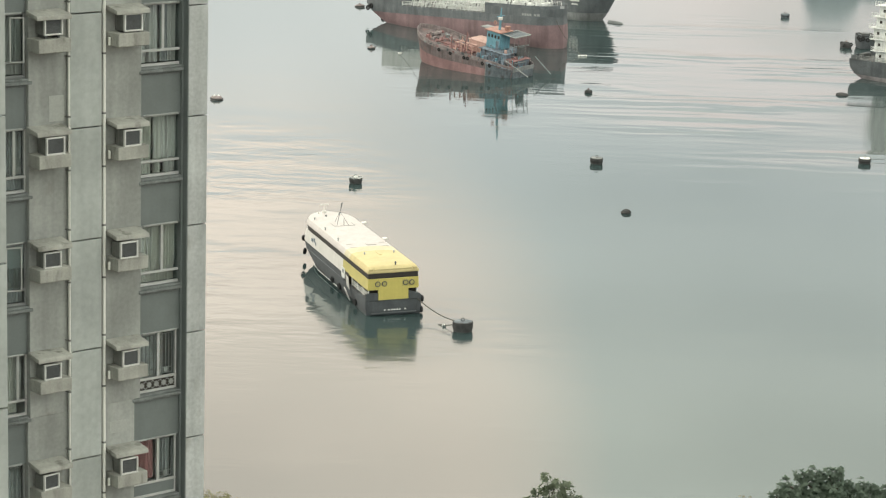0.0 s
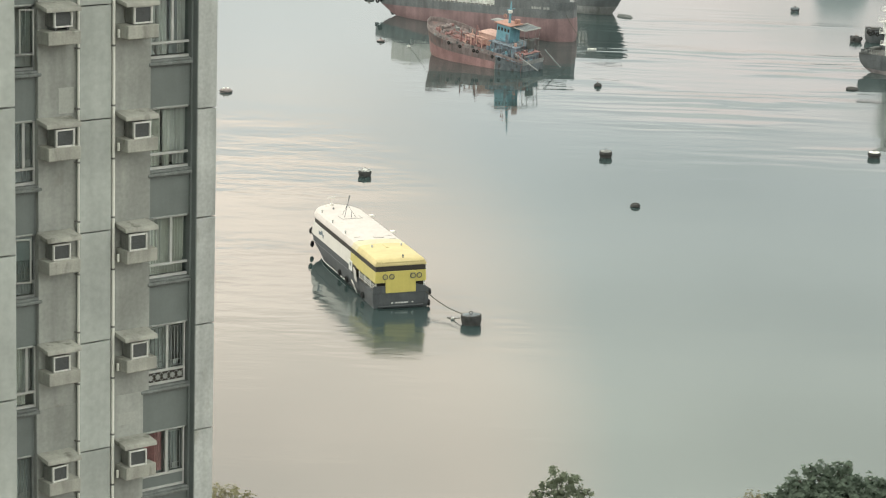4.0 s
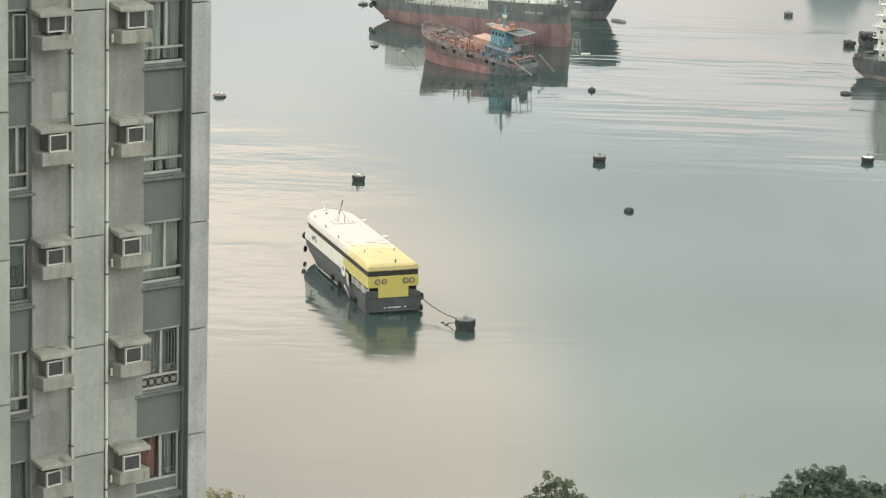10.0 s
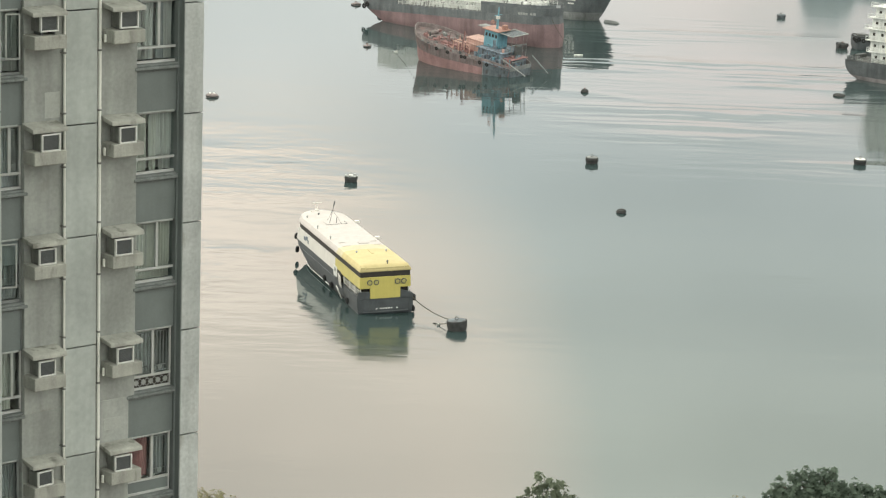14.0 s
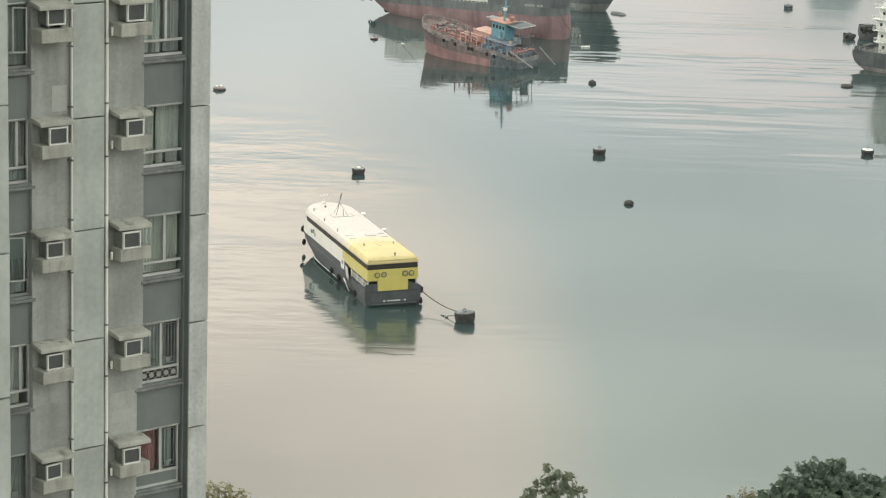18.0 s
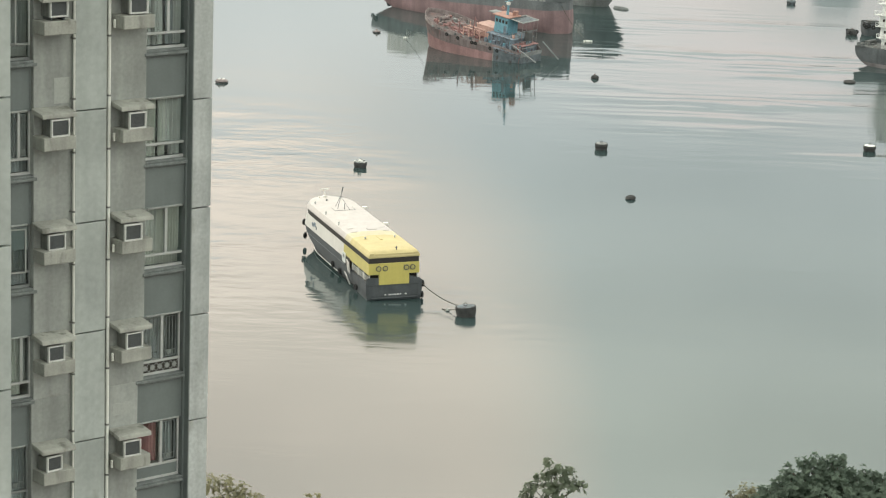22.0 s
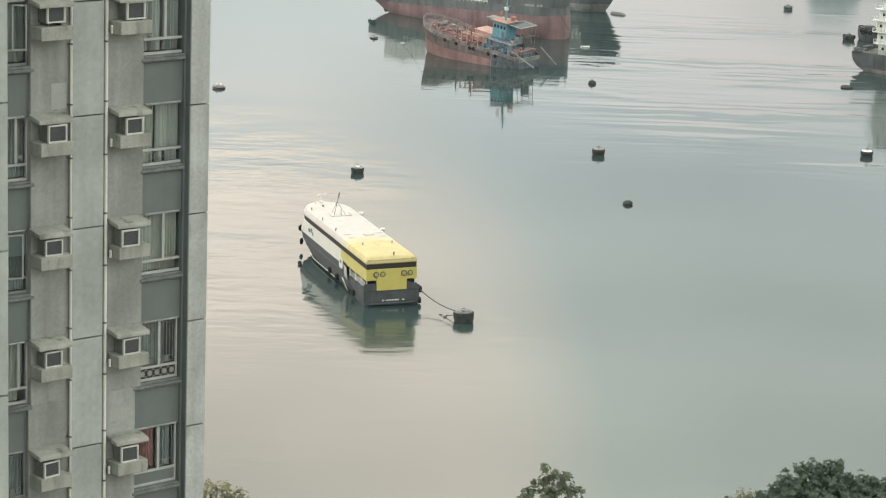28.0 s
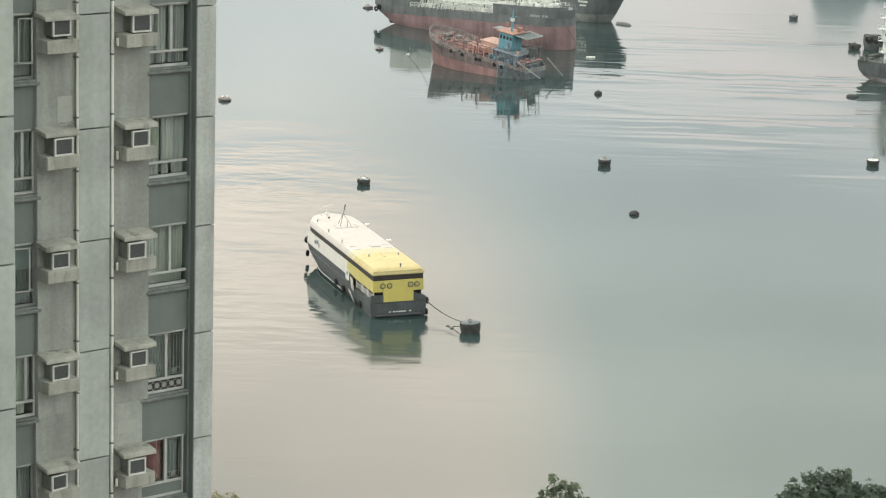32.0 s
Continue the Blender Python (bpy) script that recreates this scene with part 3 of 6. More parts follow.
# the painted reveal beside the corner pilaster and beside the wing
bm = bmesh.new()
box(bm, 3.36, 3.383, 0.012, 1.0, joint(LAST) - STOREY, joint(FIRST))
box(bm, 3.31, 3.36, 0.19, 1.0, joint(LAST) - STOREY, joint(FIRST))
part("reveal", bm, SPANDREL, tower, "grey painted reveal of the window bay")
bm = bmesh.new()
box(bm, -2.4, -2.35, 0.20, 1.0, joint(LAST) - STOREY, joint(FIRST))
box(bm, -2.35, -2.29, 0.27, 1.0, joint(LAST) - STOREY, joint(FIRST))
part("reveal", bm, SPANDREL, tower, "grey painted reveal of the window bay")


def folds(bm, x0, x1, z0, z1, y, waves, depth, seed):
    rnd = random.Random(seed)
    n = waves * 6
    ph = rnd.random() * 6
    cols = []
    for k in range(n + 1):
        f = k / n
        w = math.sin(f * waves * math.tau + ph + 0.8 * math.sin(f * 9 + ph)) * depth * (0.6 + 0.4 * math.sin(f * 5 + ph))
        cols.append([bm.verts.new((x0 + (x1 - x0) * f, y + w * (0.7 if r == 0 else 1.1), z0 + (z1 - z0) * r)) for r in (0, 1)])
    for p, q in zip(cols, cols[1:]):
        bm.faces.new((p[0], q[0], q[1], p[1]))


def window(bay, i, mullions=(0.5,), transom=-1.09, curtains=(), grille=None, lower=None, frame_mat=None, sash=None, pane_mat=None, blind=None):
    """One window of a bay. mullions in parts of the width; curtains: (from, to, bottom, material); grille: panes by number."""
    x0, x1 = bay_span(bay, i, True)
    if bay:
        x1 += 0.012 if i < 3 else -0.08
    else:
        x0 += 0.1
    z0, z1, y = joint(i) + W_SILL, joint(i) + W_TOP, 0.33
    fm = frame_mat or ALU
    bm = bmesh.new()
    t = 0.045
    box(bm, x0, x1, y - 0.02, y + 0.06, z0 - 0.02, z0 + t, bevel=0.004)
    box(bm, x0, x1, y - 0.02, y + 0.06, z1 - t, z1, bevel=0.004)
    box(bm, x0, x0 + t, y - 0.02, y + 0.06, z0, z1)
    box(bm, x1 - t, x1, y - 0.02, y + 0.06, z0, z1)
    zt = joint(i) + transom
    if transom:
        box(bm, x0, x1, y - 0.03, y + 0.05, zt - 0.025, zt + 0.035, bevel=0.004)
    xs = [x0] + [x0 + (x1 - x0) * f for f in mullions] + [x1]
    for x in xs[1:-1]:
        box(bm, x - 0.035, x + 0.035, y - 0.025, y + 0.05, zt, z1)
    win = part("window", bm, fm, tower, "aluminium framed window")
    for a, c in zip(xs, xs[1:]):
        p = part("pane", one_box(a + 0.02, c - 0.02, y + 0.012, y + 0.02, zt, z1 - t), pane_mat or GLASS, win)
        p.visible_shadow = False
    if transom:
        p = part("pane", one_box(x0 + t, x1 - t, y + 0.012, y + 0.02, z0 + t, zt), pane_mat or GLASS, win)
        p.visible_shadow = False
    for k, (a, c, bottom, cm) in enumerate(curtains):
        bm = bmesh.new()
        xa, xc = x0 + (x1 - x0) * a, x0 + (x1 - x0) * c
        folds(bm, xa, xc, joint(i) + bottom, z1 - 0.01, y + 0.17, max(3, int((c - a) * 15)), 0.075, i * 7 + k + bay * 3)
        part("curtain", bm, cm, win, "hanging folded curtain", smooth=True)
    if blind:
        bm = bmesh.new()
        box(bm, x0 + t, x1 - t, y + 0.03, y + 0.036, joint(i) + blind, z1 - t)
        rod(bm, (x0 + t, y + 0.035, joint(i) + blind), (x1 - t, y + 0.035, joint(i) + blind), 0.014, seg=6)
        part("roller_blind", bm, CURTAIN_DIM, win, "half-lowered grey roller blind")
    if grille:
        for g in grille:
            bm = bmesh.new()
            a, c = xs[g] + 0.09, xs[g + 1] - 0.08
            for k in range(5):
                x = a + (c - a) * k / 4
                box(bm, x - 0.011, x + 0.011, y + 0.06, y + 0.082, zt + 0.06, z1 - 0.1)
            for z in (zt + 0.06, zt + 0.2, z1 - 0.12):
                box(bm, a, c, y + 0.058, y + 0.084, z, z + 0.02)
            box(bm, (a + c) / 2 - 0.06, (a + c) / 2 + 0.06, y + 0.055, y + 0.086, zt + 0.1, zt + 0.22)
            part("grille", bm, ALU_DULL, win, "white painted window grille")
    if lower == "diamonds":
        bm = bmesh.new()
        box(bm, x0 + t, x1 - t, y - 0.004, y + 0.008, z0 + t, zt - 0.03)
        part("lower_panel", bm, BAND, win, "dark lower panel")
        zc, h = (z0 + t + zt - 0.03) / 2, (zt - 0.03 - z0 - t) / 2 - 0.01
        n = 5
        hw = (x1 - x0) / n / 2
        bm = bmesh.new()
        for k in range(n):
            xc = x0 + t + (x1 - x0 - 2 * t) * (k + 0.5) / n
            for s in (-1, 1):
                rod(bm, (xc - hw, y - 0.012, zc - s * h), (xc + hw, y - 0.012, zc + s * h), 0.009, seg=4)
        part("lattice", bm, ALU_DULL, win, "white diagonal lattice")
        piece = None
        for k in range(n):
            xc = x0 + t + (x1 - x0 - 2 * t) * (k + 0.5) / n
            if piece is None:
                bm = bmesh.new()
                bmesh.ops.create_cube(bm, size=1, matrix=Matrix.LocRotScale((0, 0, 0), Euler((0, radians(45), 0)), (0.115, 0.016, 0.115)))
                piece = part("diamond", bm, ALU_DULL, win)
                piece.location = (xc, y - 0.014, zc)
            else:
                again(piece, win, xc, y - 0.014, zc)
    elif lower:
        part("lower_panel", one_box(x0 + t, x1 - t, y - 0.004, y + 0.008, z0 + t, zt - 0.03), lower, win)
    if sash:
        xa, w, turn = sash
        bm = bmesh.new()
        za, zb = zt + 0.0, z1 - 0.08
        for b in ((0, w, za, za + 0.03), (0, w, zb - 0.03, zb), (0, 0.03, za, zb), (w - 0.03, w, za, zb)):
            box(bm, b[0], b[1], -0.015, 0.015, b[2], b[3])
        s = part("open_sash", bm, ALU, win, "casement standing open")
        s.location, s.rotation_euler = (xa, y - 0.03, 0), (0, 0, radians(turn))
        p = part("sash_pane", one_box(0.04, w - 0.04, -0.004, 0.004, za + 0.04, zb - 0.04), GLASS, s)
        p.parent = win
        p.location, p.rotation_euler = s.location, s.rotation_euler
        p.visible_shadow = False
    return win


# the bay beside the free corner
window(1, -2, curtains=((0, 1, -1.4, CURTAIN),))
window(1, -1, curtains=((0, 1, -1.4, CURTAIN_GREY),))
window(1, 0, (0.57,), curtains=((0.0, 0.27, -1.4, CURTAIN_GREY), (0.3, 0.55, -1.4, CURTAIN_GREY), (0.59, 0.74, -1.4, CURTAIN_DIM), (0.76, 0.98, -1.4, CURTAIN_GREY)))
window(1, 1, (), curtains=((0, 0.3, -1.05, CURTAIN), (0.45, 0.98, -1.05, CURTAIN_GREY), (0.02, 0.4, -1.42, CURTAIN), (0.46, 0.62, -1.42, CURTAIN), (0.7, 0.96, -1.42, CURTAIN_GREY)))
window(1, 2, (0.57,), curtains=((0, 0.44, -1.05, CURTAIN_GREY), (0.5, 0.97, -1.05, CURTAIN), (0.03, 0.97, -1.42, CURTAIN)), transom=-1.14)
window(1, 3, (0.54,), grille=(0, 1), lower="diamonds", transom=-1.13)
window(1, 4, (0.6,), curtains=((0.0, 0.58, -1.05, CURTAIN_RED), (0.66, 0.94, -1.05, CURTAIN_DIM)), grille=(1,), lower=SPANDREL, transom=-1.1)
window(1, 5, (0.5,), curtains=((0, 1, -1.4, CURTAIN),))
window(1, 6, (0.5,), curtains=((0, 1, -1.4, CURTAIN_GREY),))
# the bay beside the wing
window(0, -2, curtains=((0, 1, -1.4, CURTAIN_GREY),))
# dim curtains at storeys -1, 1 and 4 are added to lighten dark panes
window(0, -1, (0.5,), curtains=((0, 1, -1.3, CURTAIN_DIM),), grille=(1,))
window(0, 0, (0.45,), curtains=((0.6, 1, -1.4, CURTAIN_GREY),), sash=(-1.47, 0.34, -30), frame_mat=ALU_GREY)
window(0, 1, (0.75,), curtains=((0.35, 1, -1.42, CURTAIN_DIM),), grille=(0, 1), frame_mat=ALU)
window(0, 2, (0.3,), curtains=((0.2, 1, -1.42, CURTAIN_DIM),), grille=(1,), blind=-0.55, frame_mat=ALU_GREY, sash=(-1.62, 0.4, -14))
window(0, 3, (0.8,), curtains=((0.0, 0.97, -1.05, CURTAIN_GREY), (0.1, 0.85, -1.42, CURTAIN)), frame_mat=ALU)
window(0, 4, (0.45,), curtains=((0, 1, -1.42, CURTAIN_DIM),), grille=(1,), frame_mat=ALU_GREY)
window(0, 5, (0.5,), grille=(1,))
window(0, 6, (0.5,), grille=(1,))

# air conditioner hoods and ledges on the wall strips
hood = shelf = None
for x0 in (-1.12, 1.07):
    for i in range(FIRST, LAST + 1):
        z = joint(i)
        if hood is None:
            bm = bmesh.new()
            stack(bm, [[(0, 0.16, 0.02), (0.95, 0.16, 0.02), (0.95, -0.37, -0.05), (0, -0.37, -0.05)],
                       [(0, 0.16, 0.145), (0.95, 0.16, 0.145), (0.95, -0.34, 0.06), (0, -0.34, 0.06)]])
            bmesh.ops.bevel(bm, geom=list(bm.edges), offset=0.018, segments=2, affect="EDGES", profile=0.5)
            hood = part("hood", bm, HOOD, tower, "sloping weathered concrete hood", smooth=True)
            bm = one_box(0.03, 0.91, -0.38, 0.16, -0.82, -0.50, bevel=0.014)
            shelf = part("shelf", bm, HOOD, tower, "thick concrete shelf")
            hood.location = shelf.location = (x0, 0, z)
        else:
            again(hood, tower, x0, 0, z), again(shelf, tower, x0, 0, z)

# drain pipes with clamps
for x, y in ((0.0, 0.05), (0.975, 0.06)):
    bm = bmesh.new()
    rod(bm, (x, y, 0), (x, y, ROOF_Z + 0.6), 0.041, seg=12)
    pipe = part("drain_pipe", bm, PIPE, tower, "white plastic drain pipe", smooth=True)
    cl = None
    z = joint(LAST) - 1
    k = 0
    while z < joint(FIRST):
        if cl is None:
            bm = bmesh.new()
            rod(bm, (0, 0, -0.022), (0, 0, 0.022), 0.05, seg=12)
            box(bm, -0.075, 0.0, -0.012, 0.1, -0.01, 0.01)
            cl = part("clamp", bm, CLAMP, pipe)
            cl.location = (x, y, z)
        else:
            again(cl, pipe, x, y, z)
        k += 1
        z += 1.3 if k % 2 else 1.45
for i in range(FIRST, LAST + 1):
    if i == FIRST:
        stub = part("outlet", one_box(1.0, 1.05, -0.12, -0.06, -0.80, -0.60, bevel=0.01), PIPE, tower, "white drain outlet")
        stub.location.z = joint(i)
    else:
        again(stub, tower, z=joint(i))

# window air conditioners, each standing on its shelf
def air_conditioner():
    ac = thing("air_conditioner", Matrix(), "window air conditioner with white plastic front on a concrete shelf", "air conditioner", "air conditioners of the tower")
    part("case", one_box(0.015, 0.515, -0.54, -0.16, 0.0, 0.42, bevel=0.01), AC_CASE, ac, "grey metal case")
    bm = bmesh.new()
    for a in ((0, 0.53, 0.0, 0.038), (0, 0.53, 0.402, 0.44), (0, 0.04, 0.038, 0.402), (0.49, 0.53, 0.038, 0.402)):
        box(bm, a[0], a[1], -0.62, -0.54, a[2], a[3], bevel=0.006)
    part("front_frame", bm, PLASTIC, ac, "white plastic front frame")
    bm = bmesh.new()
    box(bm, 0.04, 0.49, -0.575, -0.535, 0.04, 0.4)
    for k in range(10):
        z = 0.06 + k * 0.033
        box(bm, 0.05, 0.48, -0.585, -0.573, z, z + 0.02)
    part("louvre", bm, AC_GRILLE, ac, "grey louvre")
    return ac


# each as it was put in: left edge and width of the front, its foot above the shelf, how far it stands out, its turn
UNITS = {
    (0, 0): (-0.88, 0.52, 0.08, 0.0, 1.0), (0, 1): (-0.88, 0.53, 0.0, 0.07, 0.0), (0, 2): (-0.90, 0.49, 0.0, 0.04, -1.0), (0, 3): (-0.94, 0.49, 0.0, 0.07, 1.5), (0, 4): (-1.04, 0.48, 0.0, 0.12, 7.0),
    (1, 0): (1.32, 0.54, 0.03, 0.0, 0.0), (1, 1): (1.28, 0.51, 0.0, 0.09, 1.0), (1, 2): (1.17, 0.52, 0.0, 0.12, -1.0), (1, 3): (1.26, 0.51, 0.0, 0.06, 2.0), (1, 4): (1.24, 0.51, 0.0, 0.08, -2.0)}
unit = None
for c in (0, 1):
    for i in range(FIRST, LAST + 1):
        x0, w, foot, out, turn = UNITS.get((c, i), ((-0.88, 1.3)[c], 0.51, 0.0, 0.05, 0.0))
        m = TOWER @ pose(x0, 0.3 - out, joint(i) - 0.50 + foot, 0, 0, turn) @ Matrix.Scale(w / 0.53, 4)
        if unit is None:
            unit = air_conditioner()
            unit.matrix_world = m
            spot = unit
        else:
            spot = copy_thing(unit, m)
        if foot:
            for fx in (0.06, 0.42):
                part("foot", one_box(fx, fx + 0.05, -0.55, -0.2, -foot / (w / 0.53), 0.0), AC_DARK, spot, "dark bracket foot")

# ---- ferry: local x forward, y to port, z from the water ----
FL, FB, F_STRAIGHT = 41.9, 4.14, 35.2
FERRY_AT = Matrix.Translation((-7.02, 391.66, 0)) @ pose(0, 0, 0, 0, 0, 108.22) @ pose(0, 0, 0, -1.2)


def ferry_half(x, half, straight, reach, sharp=2.2):
    if x <= straight:
        return half
    return half * max(0.0, 1 - min(1.0, (x - straight) / (reach - straight)) ** sharp) ** 0.62


def ferry_ring(x0, x1, z, inset=0.0, sharp=2.2, straight=F_STRAIGHT, reach=FL):
    """An outline of the ferry at one height: square stern, rounded bow."""
    half, reach = FB - inset, reach - inset
    end = min(x1, reach)
    n = 26
    xs = [x0 + (end - x0) * (1 - (1 - k / n) ** 1.8) for k in range(n + 1)]
    port = [(x, max(0.03, ferry_half(x, half, straight, reach, sharp)), z) for x in xs]
    return [(x, -y, zz) for x, y, zz in port] + port[::-1]


def tyre(parent, x, y, z, turn=0.0, big=0.36, small=0.2):
    bm = bmesh.new()
    torus(bm, Matrix.Translation((x, y, z)) @ pose(0, 0, 0, 90, 0, turn), big, small)
    return part("tyre_fender", bm, RUBBER, parent, "black tyre fender", smooth=True)


def build_ferry(m):
    f = thing("ferry", m, "moored passenger ferry with white bow, yellow stern and dark hull", "ferry")
    # the bow rakes: the waterline ends well aft of the stem head
    bm = bmesh.new()
    stack(bm, [ferry_ring(0.6, 50, -1.6, 0.95, 1.4, 22, 36.5), ferry_ring(0.1, 50, 0.0, 0.38, 1.7, 28, 39.2), ferry_ring(0, 50, 0.9, 0.14, 1.9, 30.5, 40.6),
               ferry_ring(0, 50, 1.9, 0.03, 2.2, 33.5, 41.9), ferry_ring(0, 50, 2.6, 0.0, 2.4, 35.2, 42.7)])
    part("hull", bm, NAVY, f, "dark navy hull with raked bow", smooth=True)
    bm = bmesh.new()
    stack(bm, [ferry_ring(13.5, 50, 2.6, 0.0, 2.4, 35.2, 42.7), ferry_ring(13.5, 50, 3.7, -0.04, 2.5, 36.4, 43.3)])
    part("topside", bm, NAVY, f, "dark navy topside", smooth=True)
    for side in (1, -1):
        bm = bmesh.new()
        tube(bm, [(x, side * (ferry_half(x, 3.95, 29.0, 39.8, 1.8) + 0.03), 0.42) for x in (0.0, 6.0, 12.0, 18.0, 24.0, 27.0, 30.0, 32.0, 34.0)], 0.1)
        part("rubbing_strake", bm, RUBBER, f, "black rubbing strake")
        bm = bmesh.new()
        tube(bm, [(x, side * (ferry_half(x, 3.98, 29.3, 40.0, 1.8) + 0.12), 0.5) for x in (16.5, 20.0, 24.0, 26.5, 29.0, 31.0, 33.0, 35.0, 36.5)], 0.055)
        part("waterline_stripe", bm, SHIP_WHITE, f, "thin pale waterline stripe")
        bm = bmesh.new()
        tube(bm, [(x, side * (ferry_half(x, FB, 35.2, 42.7, 2.4) + 0.02), 2.62) for x in (13.6, 20.0, 26.0, 31.0, 33.0, 35.0, 37.0, 39.0)], 0.07)
        part("knuckle", bm, NAVY, f)
    # aft lower deck: recessed house, posts, rails
    part("lower_house", one_box(1.4, 13.6, -2.6, 2.6, 2.5, 4.2), HULL_GREY, f, "grey inner house of the aft deck")
    # doorways are flat dark panels, their inner shade put into the colour
    for x in (3.2, 6.2, 9.0):
        part("house_door", one_box(x, x + 0.9, 2.59, 2.66, 2.55, 4.1, bevel=0.01), BAND, f, "dark panel for the shade in the inner house's doorway")
    part("aft_deck", one_box(0.1, 13.5, -4.0, 4.0, 2.52, 2.62), DECK_GREY, f)
    # near-black paint gives this wall its shade
    part("stern_wall", one_box(0.9, 1.1, -4.0, 4.0, 2.62, 4.1), BAND, f, "wall painted dark for the shade behind the mooring deck")
    for side in (1, -1):
        for x in (0.35, 3.4, 6.5, 9.6):
            part("post", one_box(x, x + 0.16, side * 3.9 - 0.06, side * 3.9 + 0.06, 2.6, 4.1), SHIP_WHITE, f)
        bm = bmesh.new()
        for z in (3.0, 3.35, 3.65):
            rod(bm, (0.4, side * 4.05, z), (9.6, side * 4.05, z), 0.05)
        part("side_rail", bm, SHIP_WHITE, f, "white painted side rail")
        part("bulwark", one_box(-0.1, 3.2, side * 4.46 - 0.08, side * 4.46 + 0.08, 2.5, 3.0, bevel=0.03), NAVY, f)
        bm = bmesh.new()
        stack(bm, [[(x + lift, side * (y - tuck), z) for x, y in ((-0.06, 3.9), (-0.06, 4.56), (4.5, 4.52), (9.0, 4.13), (9.0, 3.9))] for z, tuck, lift in ((-1.0, 0.3, 0.3), (0.4, 0.16, 0.0), (1.4, 0.03, 0.0), (2.6, 0.0, 0.0))])
        part("sponson", bm, NAVY, f, "dark hull swelling at the quarter")
    part("quarter_bulwark", one_box(-0.12, 0.06, 2.5, 4.5, 2.5, 3.6, bevel=0.03), NAVY, f)
    bm = bmesh.new()
    stack(bm, [[(x, -2.47, 2.5), (x, -4.5, 2.5), (x, -4.55, 2.95), (x, -4.3, 3.15), (x, -2.47, 3.75)] for x in (-0.12, 0.08)])
    part("quarter_wing", bm, NAVY, f, "dark wing plate on the quarter")
    part("bollard_box", one_box(0.2, 0.8, -3.7, -2.9, 2.6, 3.3, bevel=0.06), NAVY, f)
    door = part("side_door", one_box(13.0, 14.9, 4.14, 4.22, 2.9, 4.6, bevel=0.02), SHIP_WHITE, f, "pale side door panel")
    part("door_window", one_box(13.5, 14.3, 4.215, 4.235, 3.7, 4.3), HULL_GREY, door)
    # a solid dark box imitates the shaded opening
    part("boarding_recess", one_box(10.6, 12.9, 3.6, 4.16, 2.62, 4.3), BAND, f, "dark box for the shade of the boarding opening")
    for x, y, z, w, h, tilt, swing in ((10.2, 4.5, 3.1, 1.5, 2.0, -9, -12), (9.0, 4.95, 1.5, 1.4, 1.9, -22, -16)):
        bm = bmesh.new()
        box(bm, -w / 2, w / 2, -0.05, 0.05, -h / 2, h / 2, bevel=0.02)
        ramp = part("gangway", bm, WHITE_PAINT, f, "white gangway leaf hung over the side")
        ramp.location, ramp.rotation_euler = (x, y, z), (radians(tilt), radians(swing), 0)
        bm = bmesh.new()
        for k in range(5):
            rod(bm, (-w / 2, 0.06, -h / 2 + h * (k + 0.5) / 5), (w / 2, 0.06, -h / 2 + h * (k + 0.5) / 5), 0.035, seg=5)
        part("tread", bm, HULL_GREY, ramp)
    # upper cabin
    bm = bmesh.new()
    stack(bm, [ferry_ring(14.2, 50, 3.62, 0.1, 2.5, 36.4, 43.2), ferry_ring(14.2, 50, 3.72, -0.03, 2.5, 36.4, 43.2), ferry_ring(14.2, 50, 4.8, 0.0, 2.4, 35.9, 42.6), ferry_ring(14.2, 50, 5.9, 0.05, 2.3)])
    part("forward_cabin", bm, WHITE_PAINT, f, "white forward cabin side", smooth=True)
    bm = bmesh.new()
    stack(bm, [ferry_ring(0.0, 14.2, 4.1, 0.0), ferry_ring(0.0, 14.2, 5.9, 0.05)])
    part("aft_cabin", bm, YELLOW_PAINT, f, "yellow aft cabin side")
    part("stern_panel", one_box(-0.12, 0.3, -2.45, 2.45, 2.45, 5.9, bevel=0.04), YELLOW_PAINT, f, "yellow stern panel")
    bm = bmesh.new()
    stack(bm, [ferry_ring(0.03, FL, 5.9, 0.09), ferry_ring(0.03, FL, 6.74, 0.11)])
    part("window_band", bm, BAND, f, "dark window band round the cabin", smooth=True)
    for side in (1, -1):
        post = part("window_mullion", one_box(0, 0.06, side * 3.99, side * 4.06, 5.93, 6.7), BAND, f)
        post.location.x = 1.2
        for k in range(1, 22):
            again(post, f, 1.2 + k * 1.5)
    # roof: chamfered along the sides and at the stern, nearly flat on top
    for x0, x1, mat_, lab, aft in ((13.3, FL, ROOF_PAINT, "white cambered roof, paint darkened to offset the skylight", 0.0), (10.3, 13.3, CREAM_ROOF, "cream faded band across the roof", 0.0), (0.0, 10.3, YELLOW_ROOF, "paler yellow cambered roof", 1.0)):
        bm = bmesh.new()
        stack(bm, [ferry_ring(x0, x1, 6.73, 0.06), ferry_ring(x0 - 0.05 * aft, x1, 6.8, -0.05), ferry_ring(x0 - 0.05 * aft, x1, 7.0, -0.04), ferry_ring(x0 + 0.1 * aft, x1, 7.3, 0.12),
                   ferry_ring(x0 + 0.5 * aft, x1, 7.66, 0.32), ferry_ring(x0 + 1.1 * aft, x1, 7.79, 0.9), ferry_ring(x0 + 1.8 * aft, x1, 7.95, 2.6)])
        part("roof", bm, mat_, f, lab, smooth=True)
    bm = bmesh.new()
    box(bm, 0.02, 0.3, -3.0, 3.0, 7.15, 7.42, bevel=0.04)
    for s in (1, -1):
        box(bm, 0.0, 0.7, s * 3.55 - 0.35, s * 3.55 + 0.35, 7.1, 7.5, bevel=0.06)
